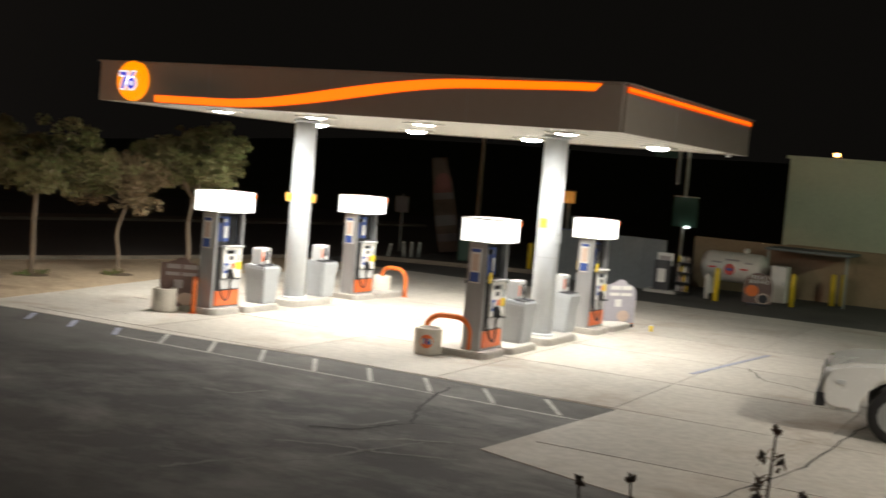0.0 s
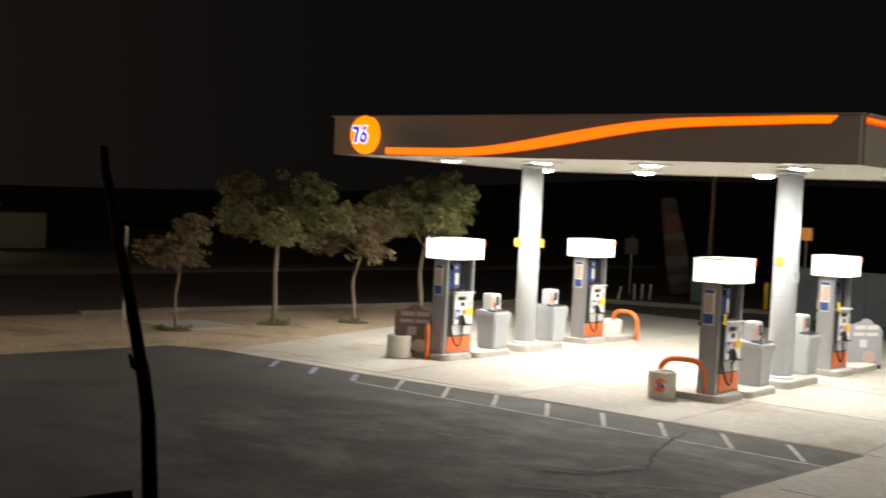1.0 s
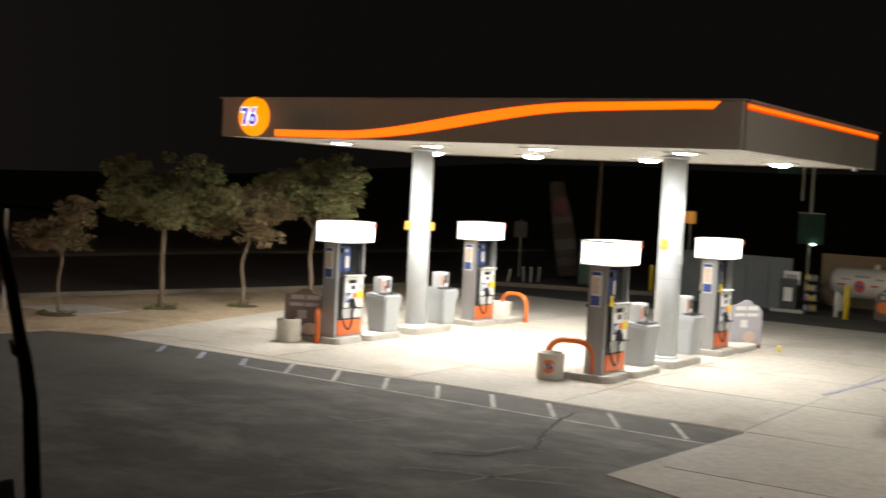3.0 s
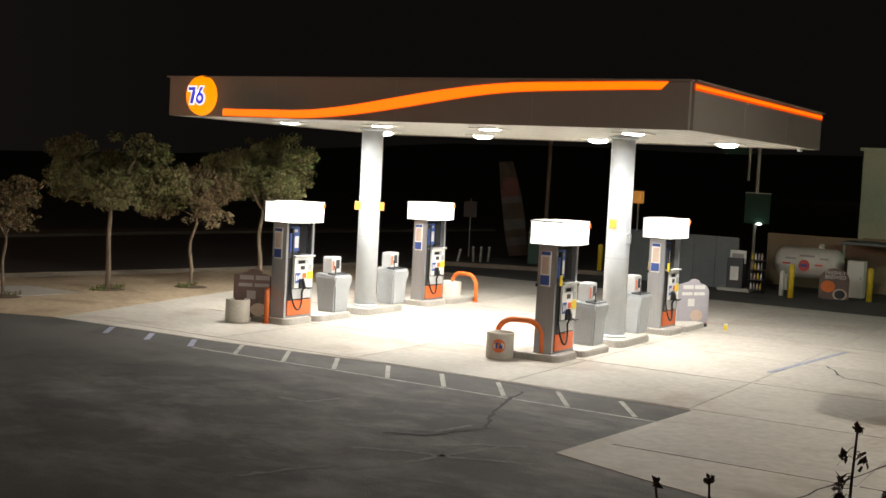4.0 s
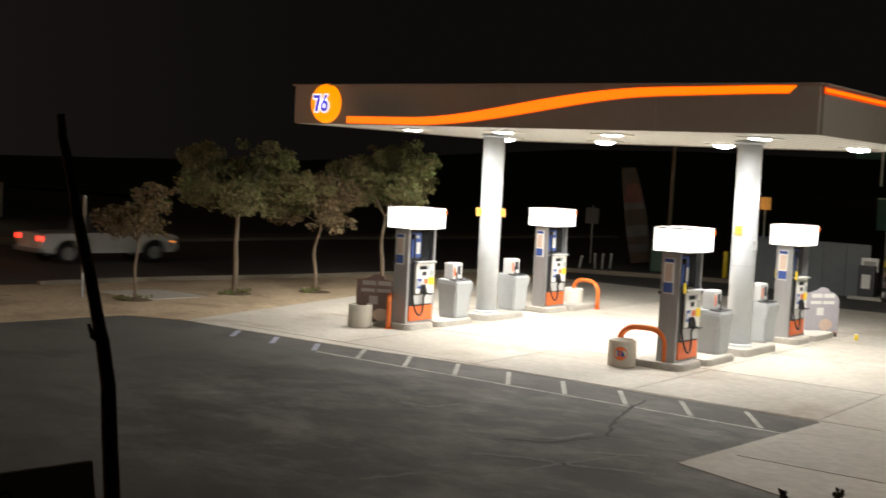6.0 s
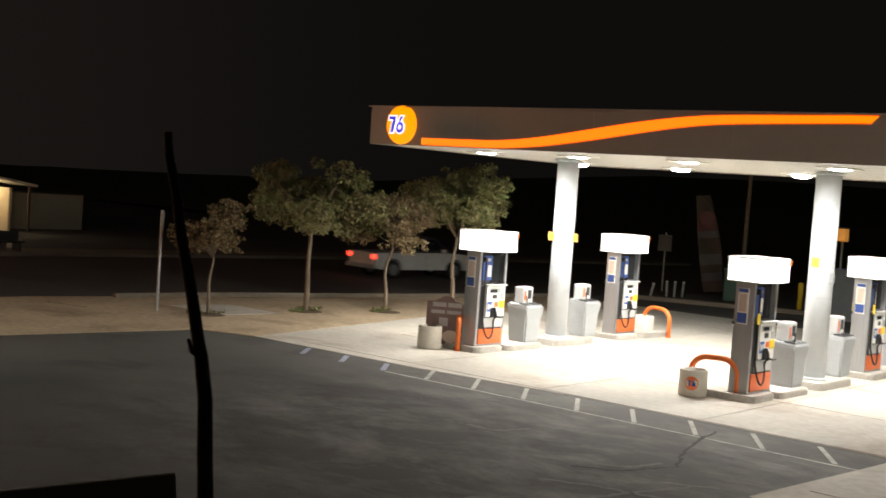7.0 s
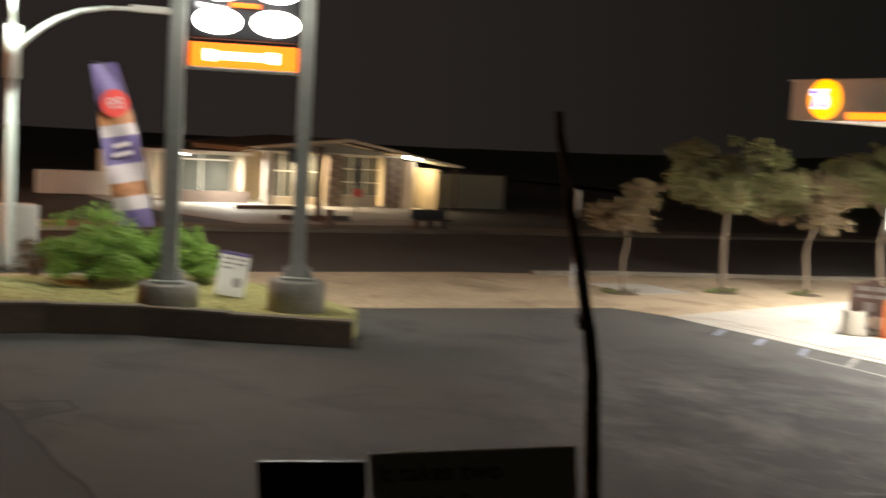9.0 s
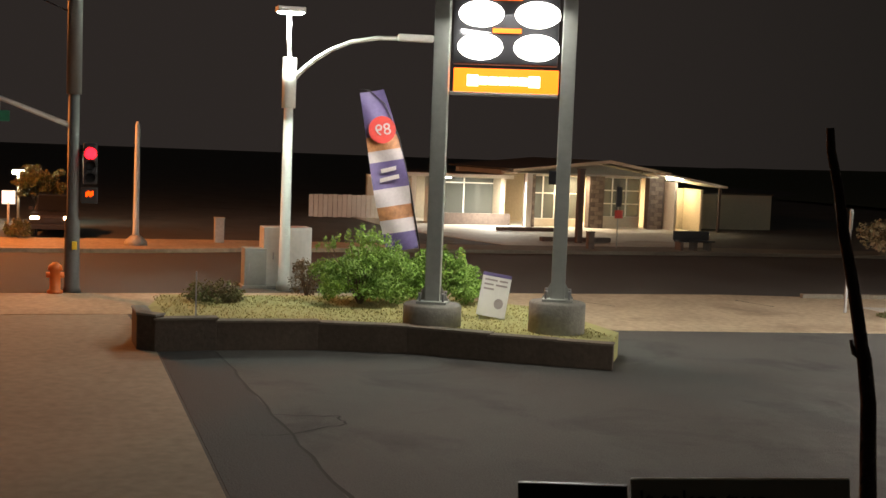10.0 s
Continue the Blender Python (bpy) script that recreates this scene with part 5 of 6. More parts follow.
def shop():
    X = -44.0
    t = thing("shop_building", pose(X, 0, 0), "low single-storey shop with lit glazed front and shallow gable", "building")

    def piece(name, p, size, mat, parent=t, bevel=0.0, label="", tilt=None):
        return part(name, box(B(), p, size, 0, bevel, tilt), mat, parent, label)
    # gabled part
    piece("wall", (-6.0, 4.5, 1.25), (0.25, 7.4, 2.5), SHOP_WALL)
    piece("wall", (-3.0, 0.95, 1.25), (6.2, 0.2, 2.5), SHOP_WALL)
    piece("wall", (-3.0, 8.4, 1.25), (6.2, 0.2, 2.5), SHOP_WALL)
    piece("inner_wall", (-3.2, 4.6, 1.2), (0.15, 7.0, 2.4), SHOP_WALL)
    bm = B()
    gable = [(0.75, 2.56), (5.25, 3.06), (8.2, 2.6), (8.2, 2.52), (5.25, 2.96), (0.75, 2.48)]
    prism(bm, gable, 9.0)
    bmesh.ops.transform(bm, matrix=Matrix.Translation((1.9, 0, 0)) @ Matrix.Rotation(radians(90), 4, "Z"), verts=bm.verts[:])
    part("roof", bm, SHOP_ROOF, t)
    bm = B()
    prism(bm, [(0.7, 2.55), (5.25, 3.08), (8.3, 2.6), (8.3, 2.47), (5.25, 2.93), (0.7, 2.42)], 0.08)
    bmesh.ops.transform(bm, matrix=Matrix.Translation((1.98, 0, 0)) @ Matrix.Rotation(radians(90), 4, "Z"), verts=bm.verts[:])
    part("gable_trim", bm, SHOP_WALL, t, "tan gable trim board")
    bm = B()
    prism(bm, [(1.1, 2.44), (5.25, 2.9), (7.9, 2.5), (7.9, 2.3), (1.1, 2.3)], 0.1)
    bmesh.ops.transform(bm, matrix=Matrix.Translation((0.2, 0, 0)) @ Matrix.Rotation(radians(90), 4, "Z"), verts=bm.verts[:])
    part("gable_panel", bm, SHOP_WALL, t)
    piece("soffit", (0.9, 4.3, 2.38), (2.0, 6.8, 0.05), TRIM)
    piece("post", (2.3, 1.28, 1.2), (0.2, 0.26, 2.4), TRIM, bevel=0.01, label="bright white square arcade post")
    for x, y, w in ((1.0, 1.85, 0.4), (1.0, 5.02, 0.72), (1.0, 8.0, 0.75)):
        pier = piece("pier", (x, y, 1.2), (0.4, w, 2.4), SHOP_DARK, label="dark stone pier")
        for k in range(12):
            piece("stone", (x + 0.205, y + (0.16 if k % 2 else -0.12) * w, 0.1 + 0.195 * k), (0.03, w * 0.5, 0.17), SHOP_STONE, pier, 0.01)
    # window walls: y from, to, depth, columns, heights of rails
    for y0, y1, x, n, zs in ((2.2, 4.5, 0.3, 4, (0.35, 1.5, 2.28)), (5.5, 7.6, 0.3, 3, (0.5, 1.1, 1.7, 2.28))):
        w = piece("window", (x, (y0 + y1) / 2, zs[0] / 2), (0.14, y1 - y0, zs[0]), SHOP_WALL)
        for k in range(n + 1):
            piece("mullion", (x, y0 + (y1 - y0) * k / n, (zs[0] + zs[-1]) / 2), (0.08, 0.06, zs[-1] - zs[0]), TRIM, w)
        for z in zs:
            piece("rail", (x, (y0 + y1) / 2, z), (0.07, y1 - y0, 0.05), TRIM, w)
        for k in range(n):
            for z0, z1 in zip(zs, zs[1:]):
                piece("pane", (x, y0 + (y1 - y0) * (k + 0.5) / n, (z0 + z1) / 2), (0.02, (y1 - y0) / n - 0.06, z1 - z0 - 0.05), PANE, w)
    # lower glazed wing
    piece("wall", (-4.2, -1.6, 1.0), (0.2, 5.2, 2.0), SHOP_WALL)
    piece("wing_roof", (-1.6, -1.5, 2.2), (5.6, 5.0, 0.12), SHOP_ROOF)
    piece("wing_fascia", (1.22, -1.5, 2.18), (0.06, 5.0, 0.16), TRIM)
    piece("wing_soffit", (-1.6, -1.5, 2.12), (5.4, 4.9, 0.03), TRIM)
    piece("end_wall", (-0.8, -2.05, 1.05), (1.8, 0.16, 2.1), TRIM, label="brightly lit white end wall")
    piece("wing_post", (1.0, -3.5, 1.05), (0.18, 0.22, 2.1), TRIM)
    piece("low_wall", (0.3, -0.4, 0.26), (0.3, 3.2, 0.52), SHOP_DARK)
    w = piece("window", (-0.9, -0.4, 0.3), (0.1, 3.1, 0.12), TRIM)
    for y in (-1.95, -0.55, 0.9):
        piece("mullion", (-0.9, y, 1.2), (0.07, 0.06, 1.8), TRIM, w)
    piece("rail", (-0.9, -0.4, 1.82), (0.07, 3.1, 0.05), TRIM, w)
    for y0, y1 in ((-1.92, -0.58), (-0.52, 0.87)):
        for z0, z1 in ((0.36, 1.8), (1.85, 2.08)):
            piece("pane", (-0.9, (y0 + y1) / 2, (z0 + z1) / 2), (0.02, y1 - y0, z1 - z0), PANE, w)
    piece("door", (-0.85, 1.15, 1.0), (0.06, 0.4, 1.9), SHOP_DARK, bevel=0.01)
    # porch wing with its sloping roof
    piece("porch_wall", (0.2, 9.15, 0.95), (0.2, 1.5, 1.9), SHOP_WALL, label="tan porch wall in warm light")
    piece("porch_wall", (1.2, 8.5, 1.1), (1.8, 0.12, 2.2), SHOP_WALL)
    piece("porch_roof", (1.4, 9.3, 2.3), (2.2, 3.2, 0.1), TRIM, bevel=0.01, tilt=(-9, "X"))
    # end wall added to keep the porch light off the side wing
    piece("porch_wall", (1.0, 9.96, 0.95), (1.7, 0.12, 1.9), SHOP_WALL)
    piece("porch_post", (2.3, 10.6, 1.0), (0.1, 0.1, 2.0), SHOP_DARK)
    piece("porch_lamp", (2.35, 8.25, 2.36), (0.2, 0.7, 0.09), glow_material("porch_lamp_glow", (1, 0.95, 0.8), 14), bevel=0.02, label="bright porch lamp")
    piece("eave_lamp", (1.0, -2.2, 2.08), (0.3, 0.7, 0.05), glow_material("eave_lamp_glow", (1, 0.97, 0.9), 12), bevel=0.01)
    piece("side_wing", (-1.5, 12.4, 0.83), (3, 4.9, 1.66), SHOP_WALL, bevel=0.02)
    piece("side_coping", (-1.5, 12.4, 1.68), (3.1, 5.0, 0.06), SHOP_ROOF)
    return t


SHOP_STONE = material("shop_stone_facing", (0.2, 0.155, 0.12), 0.9, vary=0.5, grain=9, stain=2, bump=0.4)
shop()
t = thing("fence", pose(-46.8, -7.2, 0), "grey boarded fence beside the shop", "fence")
for k in range(20):
    part("board", box(B(), (0, 0.11 + 0.22 * k, 0.55), (0.04, 0.2, 1.0 + 0.02 * (k % 3)), 0, 0.01), POLE_PALE, t)
part("rail", box(B(), (-0.04, 2.2, 0.8), (0.05, 4.4, 0.07)), POLE_GREY, t)
for y, x0, z in ((0.4, -34.75, 0.1), (0.6, -39.9, 0.1)):
    t = thing("wheel_stop", pose(x0, y, 0.02), "dark concrete wheel stop on the lot", "wheel stop", "wheel stops")
    part("bar", box(B(), (0, 0, z), (0.26, 2.8, z * 1.6), 0, 0.03), SHOP_DARK, t)
t = thing("wooden_post", pose(-34.4, 0.36, 0.02), "dark square wooden post standing at the lot's edge", "post")
part("shaft", box(B(), (0, 0, 1.35), (0.22, 0.22, 2.7), 0, 0.02), SHOP_DARK, t)
part("cap", box(B(), (0, 0, 2.72), (0.26, 0.26, 0.05), 0, 0.01), SHOP_DARK, t)
t = thing("wood_bollard", pose(-30.7, -0.9, 0.12), "short dark square bollard by the street", "bollard")
part("post", box(B(), (0, 0, 0.28), (0.22, 0.22, 0.56), 0, 0.02), SHOP_DARK, t)
part("cap", box(B(), (0, 0, 0.57), (0.25, 0.25, 0.04), 0, 0.01), SHOP_DARK, t)
t = thing("street_sign", pose(-31.25, 0.36, 0.12), "thin post carrying a dark round sign and red plate", "sign")
part("post", tube(B(), [(0, 0, 0), (0, 0, 2.1)], 0.025, 8), POLE_GREY, t)
part("sign_head", box(B(), (0.03, 0, 1.76), (0.08, 0.22, 0.7), 0, 0.04), DARK_PLASTIC, t)
part("red_plate", box(B(), (0.03, 0.02, 1.16), (0.03, 0.3, 0.28), 0, 0.01), RED_PRINT, t)
t = thing("bus_bench", pose(-30.55, 2.96, 0.12, 0, 0, 0), "street bench coloured as a dark silhouette, with concrete legs", "bench")
# near-black parts: the unlit silhouette is put into the bench's colour
part("backrest", box(B(), (-0.18, 0, 0.5), (0.06, 1.4, 0.32), 0, 0.02), DARK_PLASTIC, t)
part("seat", box(B(), (0.06, 0, 0.32), (0.4, 1.4, 0.06), 0, 0.02), DARK_PLASTIC, t)
for y in (-0.55, 0, 0.55):
    part("leg", box(B(), (0.0, y, 0.15), (0.42, 0.11, 0.3), 0, 0.02), SHOP_DARK, t)
t = thing("sign_post", pose(-16.0, -1.53, 0.012), "thin grey street sign post", "sign")
part("post", box(B(), (0, 0, 1.15), (0.05, 0.05, 2.3), 0, 0.005), STEEL, t)
part("plate", box(B(), (0.0, 0.04, 2.05), (0.3, 0.012, 0.4), 138, 0.004), POLE_GREY, t)


# ---- back of the station ----
FENCE_GREY = material("fence_grey_panel", (0.17, 0.185, 0.19), 0.7, vary=0.15, grain=10, stain=1, bump=0.1)
TAN_WALL = material("tan_block_wall", (0.36, 0.26, 0.17), 0.9, vary=0.2, grain=14, stain=1, bump=0.3)
PALE_WALL = material("pale_green_stucco", (0.58, 0.6, 0.46), 0.85, vary=0.12, grain=12, stain=0.6, bump=0.2)
TANK_WHITE = material("tank_white_paint", (0.72, 0.68, 0.62), 0.45, vary=0.12, grain=8, stain=1.5, bump=0.04)
DARK_GREEN = material("dark_green_panel", (0.02, 0.08, 0.05), 0.5, vary=0.2, bump=0.05)
t = thing("back_fence", pose(0, 18.35, 0), "grey panelled enclosure fence", "fence")
for k in range(5):
    part("panel", box(B(), (-8.0 + 0.72 * k, 0, 0.82), (0.71, 0.06, 1.6), 0, 0.01), FENCE_GREY, t)
structure("wall_back", box(B(), (-0.4, 22.0, 0.85), (9.0, 0.25, 1.7)), TAN_WALL, "tan block wall behind the tank", "wall")
structure("kerb_back", box(B(), (-12.0, 18.0, 0.07), (6.0, 0.3, 0.14), 22, 0.02), DARK_KERB, "low concrete kerb behind the forecourt", "kerb")


def pale_building():
    t = thing("pale_building", pose(0, 0, 0), "tall windowless pale green stucco building", "building")
    part("wall", box(B(), (9.75, 23.2, 2.3), (24.0, 0.3, 4.6)), PALE_WALL, t)
    part("wall", box(B(), (-2.1, 27.0, 2.3), (0.3, 7.4, 4.6)), PALE_WALL, t)
    part("coping", box(B(), (9.75, 23.15, 4.62), (24.2, 0.45, 0.1), 0, 0.01), PALE_WALL, t)
    part("roof_edge", box(B(), (9.75, 27.0, 4.6), (24.0, 7.4, 0.08)), POLE_GREY, t)
    for z in (3.1, 2.3):
        part("ledge", box(B(), (-1.85, 23.02, z), (0.5, 0.08, 0.1)), PALE_WALL, t)
    part("skirt", box(B(), (9.75, 23.02, 0.85), (23.6, 0.12, 1.7), 0, 0.01), TAN_WALL, t, "tan painted lower wall")
    part("wall_lamp", box(B(), (-0.75, 22.98, 4.78), (0.16, 0.14, 0.12), 0, 0.02), glow_material("wall_lamp_glow", (1, 0.5, 0.15), 10), t, "small orange wall lamp")
    return t


pale_building()
t = thing("shed_roof", pose(-1.1, 20.8, 0), "low flat shelter roof on thin posts", "shelter")
part("roof", box(B(), (0.3, 0.3, 1.62), (2.6, 2.2, 0.08), 0, 0.01), FENCE_GREY, t)
for x in (-0.9, 1.5):
    part("post", tube(B(), [(x, -0.7, 0), (x, -0.7, 1.6)], 0.04, 8), POLE_GREY, t)
part("rear_panel", box(B(), (0.3, 1.0, 0.8), (2.4, 0.06, 1.6)), TAN_WALL, t)


def tank():
    t = thing("propane_tank", pose(-2.96, 19.85, 0.92), "white propane tank with faded round emblem", "tank")
    prof = [(0.02, -1.25)] + [(0.53 * math.sin(radians(a)), -0.95 - 0.3 * math.cos(radians(a))) for a in range(15, 91, 15)] + [(0.53 * math.sin(radians(a)), 0.95 - 0.3 * math.cos(radians(a))) for a in range(90, 166, 15)] + [(0.02, 1.25)]
    part("shell", lathe(B(), prof, (0, 0, 0), 32, "X"), TANK_WHITE, t)
    for x in (-0.75, 0.75):
        part("cradle", box(B(), (x, 0, -0.7), (0.14, 0.7, 0.56), 0, 0.02), TANK_WHITE, t)
    part("valve_cover", lathe(B(), [(0.12, 0), (0.12, 0.14), (0.08, 0.18)], (0.4, 0, 0.52), 16), TANK_WHITE, t)
    e = part("emblem", lathe(B(), [(0.2, 0), (0.2, 0.02)], (-0.05, -0.545, -0.06), 28, "Y"), RED_DECAL, t)
    part("emblem_bar", box(B(), (-0.05, -0.55, -0.06), (0.24, 0.01, 0.09)), BLUE_DECAL, e)
    for x0, z, w in ((-0.75, 0.16, 0.38), (-0.25, 0.27, 0.55), (0.5, 0.2, 0.3), (-0.85, -0.02, 0.3), (0.35, -0.02, 0.28)):
        part("writing_bar", box(B(), (x0 + w / 2, -0.54 + 0.24 * max(0, z) ** 1.2, z), (w, 0.02, 0.06)), POSTER_GREY if z > 0.1 else RED_DECAL, t)
    for ob in t.children_recursive:
        ob.data.transform(Matrix.Diagonal((0.84, 0.9, 0.9, 1)))
    return t


tank()


def bollard(x, y, h=0.98, group="yellow bollards at the back"):
    t = thing("bollard", pose(x, y, 0), "yellow painted steel bollard", "bollard", group)
    part("post", lathe(B(), [(0.085, 0), (0.085, h - 0.04), (0.06, h), (0.01, h + 0.02)], (0, 0, 0), 16), YELLOW, t)


for x, y in ((-2.85, 17.45), (-0.85, 18.6), (-0.05, 20.7), (0.2, 21.05), (-9.92, 19.6)):
    bollard(x, y)
t = thing("white_bollard", pose(-3.25, 17.9, 0), "short white steel bollard by the tank", "bollard")
part("post", lathe(B(), [(0.07, 0), (0.07, 0.72), (0.01, 0.76)], (0, 0, 0), 16), TANK_WHITE, t)
t = thing("air_machine", pose(-4.7, 18.05, 0), "black air and vacuum machine with white signs", "air machine")
part("body", box(B(), (0, 0, 0.52), (0.5, 0.4, 1.0), 0, 0.03), DARK_PLASTIC, t)
part("sign_board", box(B(), (0.05, -0.06, 1.05), (0.5, 0.06, 0.4), 0, 0.01), WHITE_PANEL, t)
part("print", box(B(), (0.05, -0.095, 1.05), (0.36, 0.006, 0.2)), POSTER_GREY, t)
part("notice", box(B(), (0.0, -0.21, 0.55), (0.26, 0.02, 0.42), 0, 0.01), WHITE_PANEL, t)
part("plinth", box(B(), (0, 0, 0.05), (1.0, 0.6, 0.1), 0, 0.02), KERB, t)
t = thing("merchandise_rack", pose(-4.05, 18.0, 0), "dark wire rack with small bottles", "rack")
for x in (-0.2, 0.2):
    for y in (-0.15, 0.15):
        part("upright", tube(B(), [(x, y, 0), (x, y, 1.1)], 0.012, 6), DARK_PLASTIC, t)
for k, z in enumerate((0.1, 0.4, 0.7, 1.0)):
    part("shelf", box(B(), (0, 0, z), (0.44, 0.34, 0.025)), DARK_PLASTIC, t)
    for j in range(4):
        part("bottle", lathe(B(), [(0.035, 0), (0.035, 0.13), (0.015, 0.17), (0.015, 0.2)], (-0.15 + 0.1 * j, -0.05, z + 0.012), 8), (WHITE_PANEL, POSTER_GREY, PEACH, YELLOW_TAG)[(j + k) % 4], t)
t = thing("white_locker", pose(-1.42, 19.4, 0), "plain white upright locker", "locker")
part("body", box(B(), (0, 0, 0.58), (0.5, 0.4, 1.12), 0, 0.02), WHITE_PANEL, t)
part("door", box(B(), (0, -0.205, 0.6), (0.44, 0.02, 1.0), 0, 0.006), WHITE_PANEL, t)
part("latch", box(B(), (0.17, -0.225, 0.62), (0.03, 0.02, 0.1)), STEEL, t)


def coffee_board():
    t = thing("coffee_board", pose(-1.68, 17.75, 0, 0, 0, 14), "round-topped brown board advertising fresh coffee", "sign")
    o = [(-0.42, 0.06), (0.42, 0.06), (0.42, 0.6)] + [(0.42 * math.cos(radians(a)), 0.6 + 0.36 * math.sin(radians(a))) for a in range(10, 171, 10)] + [(-0.42, 0.6)]
    part("board", prism(B(), o, 0.03), BROWN, t)
    m = Matrix.Translation((-0.27, -0.004, 0.78)) @ Matrix.Rotation(radians(90), 4, "X")
    text("lettering", "FRESHLY", 0.15, WHITE_PANEL, t, m)
    text("lettering", "BREWED", 0.15, WHITE_PANEL, t, Matrix.Translation((-0.27, -0.004, 0.65)) @ Matrix.Rotation(radians(90), 4, "X"))
    for x, z, mt in ((-0.17, 0.42, PEACH), (0.17, 0.2, PEACH)):
        c = part("cup_print", prism(B(), [(x + 0.2 * math.cos(k * math.pi / 12), z + 0.17 * math.sin(k * math.pi / 12)) for k in range(24)], -0.005, Matrix.Translation((0, -0.001, 0))), ORANGE if z > 0.3 else PEACH, t)
        if z < 0.3:
            part("coffee_print", prism(B(), [(x + 0.15 * math.cos(k * math.pi / 12), z + 0.13 * math.sin(k * math.pi / 12)) for k in range(24)], -0.004, Matrix.Translation((0, -0.007, 0))), DARK_PLASTIC, c)
    part("foot", box(B(), (0, 0.02, 0.03), (0.6, 0.4, 0.06), 0, 0.01), DARK_PLASTIC, t)


coffee_board()
# poles and dim signs behind the canopy
t = thing("green_pole_sign", pose(-6.45, 25.5, 0), "dim dark green square sign on tall pale poles", "sign")
part("pole", tube(B(), [(0, 0, 0), (0, 0, 6.4)], 0.06, 10), POLE_PALE, t)
part("pole", tube(B(), [(-0.35, 0, 3.4), (-0.35, 0, 6.4)], 0.05, 10), POLE_PALE, t)
part("panel", box(B(), (0.08, -0.1, 2.4), (0.9, 0.12, 1.1), 15, 0.02), DARK_GREEN, t)
part("panel_edge", box(B(), (0.08, -0.1, 2.97), (0.92, 0.16, 0.04), 15), POLE_PALE, t)
part("upper_panel", box(B(), (-0.8, 0, 4.75), (1.0, 0.12, 0.8), 15, 0.02), DARK_GREEN, t)
part("lamp", lathe(B(), [(0.02, 0), (0.12, 0.04), (0.05, 0.1)], (0.2, -0.2, 1.8), 12), glow_material("small_lamp_glow", (0.9, 1, 0.95), 3), t)
t = thing("amber_lantern", pose(-9.0, 20.45, 0), "square amber lantern on a thin post", "lamp post")
part("post", tube(B(), [(0, 0, 0), (0, 0, 2.5)], 0.035, 8), POLE_GREY, t)
part("lantern", box(B(), (0, 0, 2.65), (0.28, 0.28, 0.42), 0, 0.02), glow_material("amber_glow", (1, 0.42, 0.08), 0.25), t, "glowing amber lantern")
part("hood", box(B(), (0, 0, 2.88), (0.34, 0.34, 0.05), 0, 0.01), DARK_PLASTIC, t)
t = thing("tall_pole", pose(-13.6, 22.75, 0), "thin tall wooden utility pole", "pole")
part("pole", tube(B(), [(0, 0, 0), (0.05, 0, 6.0)], 0.09, 8, 0.07), BARK, t)
t = thing("dim_square_sign", pose(-16.1, 21.4, 0), "dim grey square sign on a post", "sign")
part("post", tube(B(), [(0, 0, 0), (0, 0, 2.2)], 0.03, 8), POLE_GREY, t)
part("panel", box(B(), (0, -0.04, 1.8), (0.5, 0.03, 0.6), 20, 0.01), POLE_DARK, t)
for x, y, lean in ((-14.45, 17.73, 12), (-14.7, 19.3, -2), (-14.52, 19.5, 2), (-14.4, 19.85, 4)):
    t = thing("marker_post", pose(x, y, 0, 0, lean, 0), "short grey leaning marker post", "post", "marker posts behind the forecourt")
    part("post", tube(B(), [(0, 0, 0), (0, 0, 0.52)], 0.045, 8), POLE_GREY, t)
    part("cap", lathe(B(), [(0.05, 0), (0.05, 0.03), (0.02, 0.05)], (0, 0, 0.51), 8), POLE_PALE, t)
t = thing("transformer_box", pose(-12.6, 21.4, 0), "dark green utility box on the ground", "utility box")
part("body", box(B(), (0, 0, 0.55), (1.7, 1.2, 1.1), 22, 0.04), DARK_GREEN, t)
part("lid", box(B(), (0, 0, 1.12), (1.76, 1.26, 0.06), 22, 0.02), DARK_GREEN, t)
t = thing("blue_board", pose(-10.4, 24.0, 0), "dim blue and yellow notice board", "sign")
part("panel", box(B(), (0, 0, 0.8), (0.6, 0.06, 1.2), 15, 0.02), BLUE_DECAL, t)
part("emblem", lathe(B(), [(0.2, 0), (0.2, 0.02)], (0.0, -0.06, 0.8), 20, "Y"), YELLOW_TAG, t)
part("foot", box(B(), (0, 0, 0.1), (0.7, 0.4, 0.2), 15, 0.02), KERB, t)

# rising ground with the far road
bm = B()
rows = []
for y, z in ((45, -0.05), (60, 0.3), (85, 1.3), (108, 2.1), (130, 2.2), (200, 4), (330, 12)):
    rows.append([bm.verts.new((x, y + 6 * math.sin(x * 0.03), z + 0.3 * math.sin(x * 0.07))) for x in range(-200, 201, 10)])
for a, b in zip(rows, rows[1:]):
    for i in range(len(a) - 1):
        bm.faces.new((a[i], a[i + 1], b[i + 1], b[i])).smooth = True
structure("hillside", bm, material("dark_grass_slope", (0.06, 0.08, 0.03), 0.95, vary=0.4, grain=2, stain=0.2, bump=0.3), "dark grassy slope behind the station", "hill")


# ---- vehicles ----
CAR_WHITE = material("car_white_paint", (0.7, 0.69, 0.66), 0.25, vary=0.04, grain=5, bump=0.0, coat=0.6)
CAR_SILVER = material("car_silver_paint", (0.45, 0.45, 0.44), 0.3, metal=0.4, vary=0.05, grain=5, bump=0.0, coat=0.6)
CAR_DARK = material("car_dark_paint", (0.03, 0.03, 0.035), 0.3, vary=0.1, bump=0.0, coat=0.5)
CAR_GLASS = material("car_window", (0.015, 0.016, 0.018), 0.06, vary=0.05, bump=0.0)
TAIL_GLOW = glow_material("tail_light_glow", (1, 0.04, 0.02), 4)
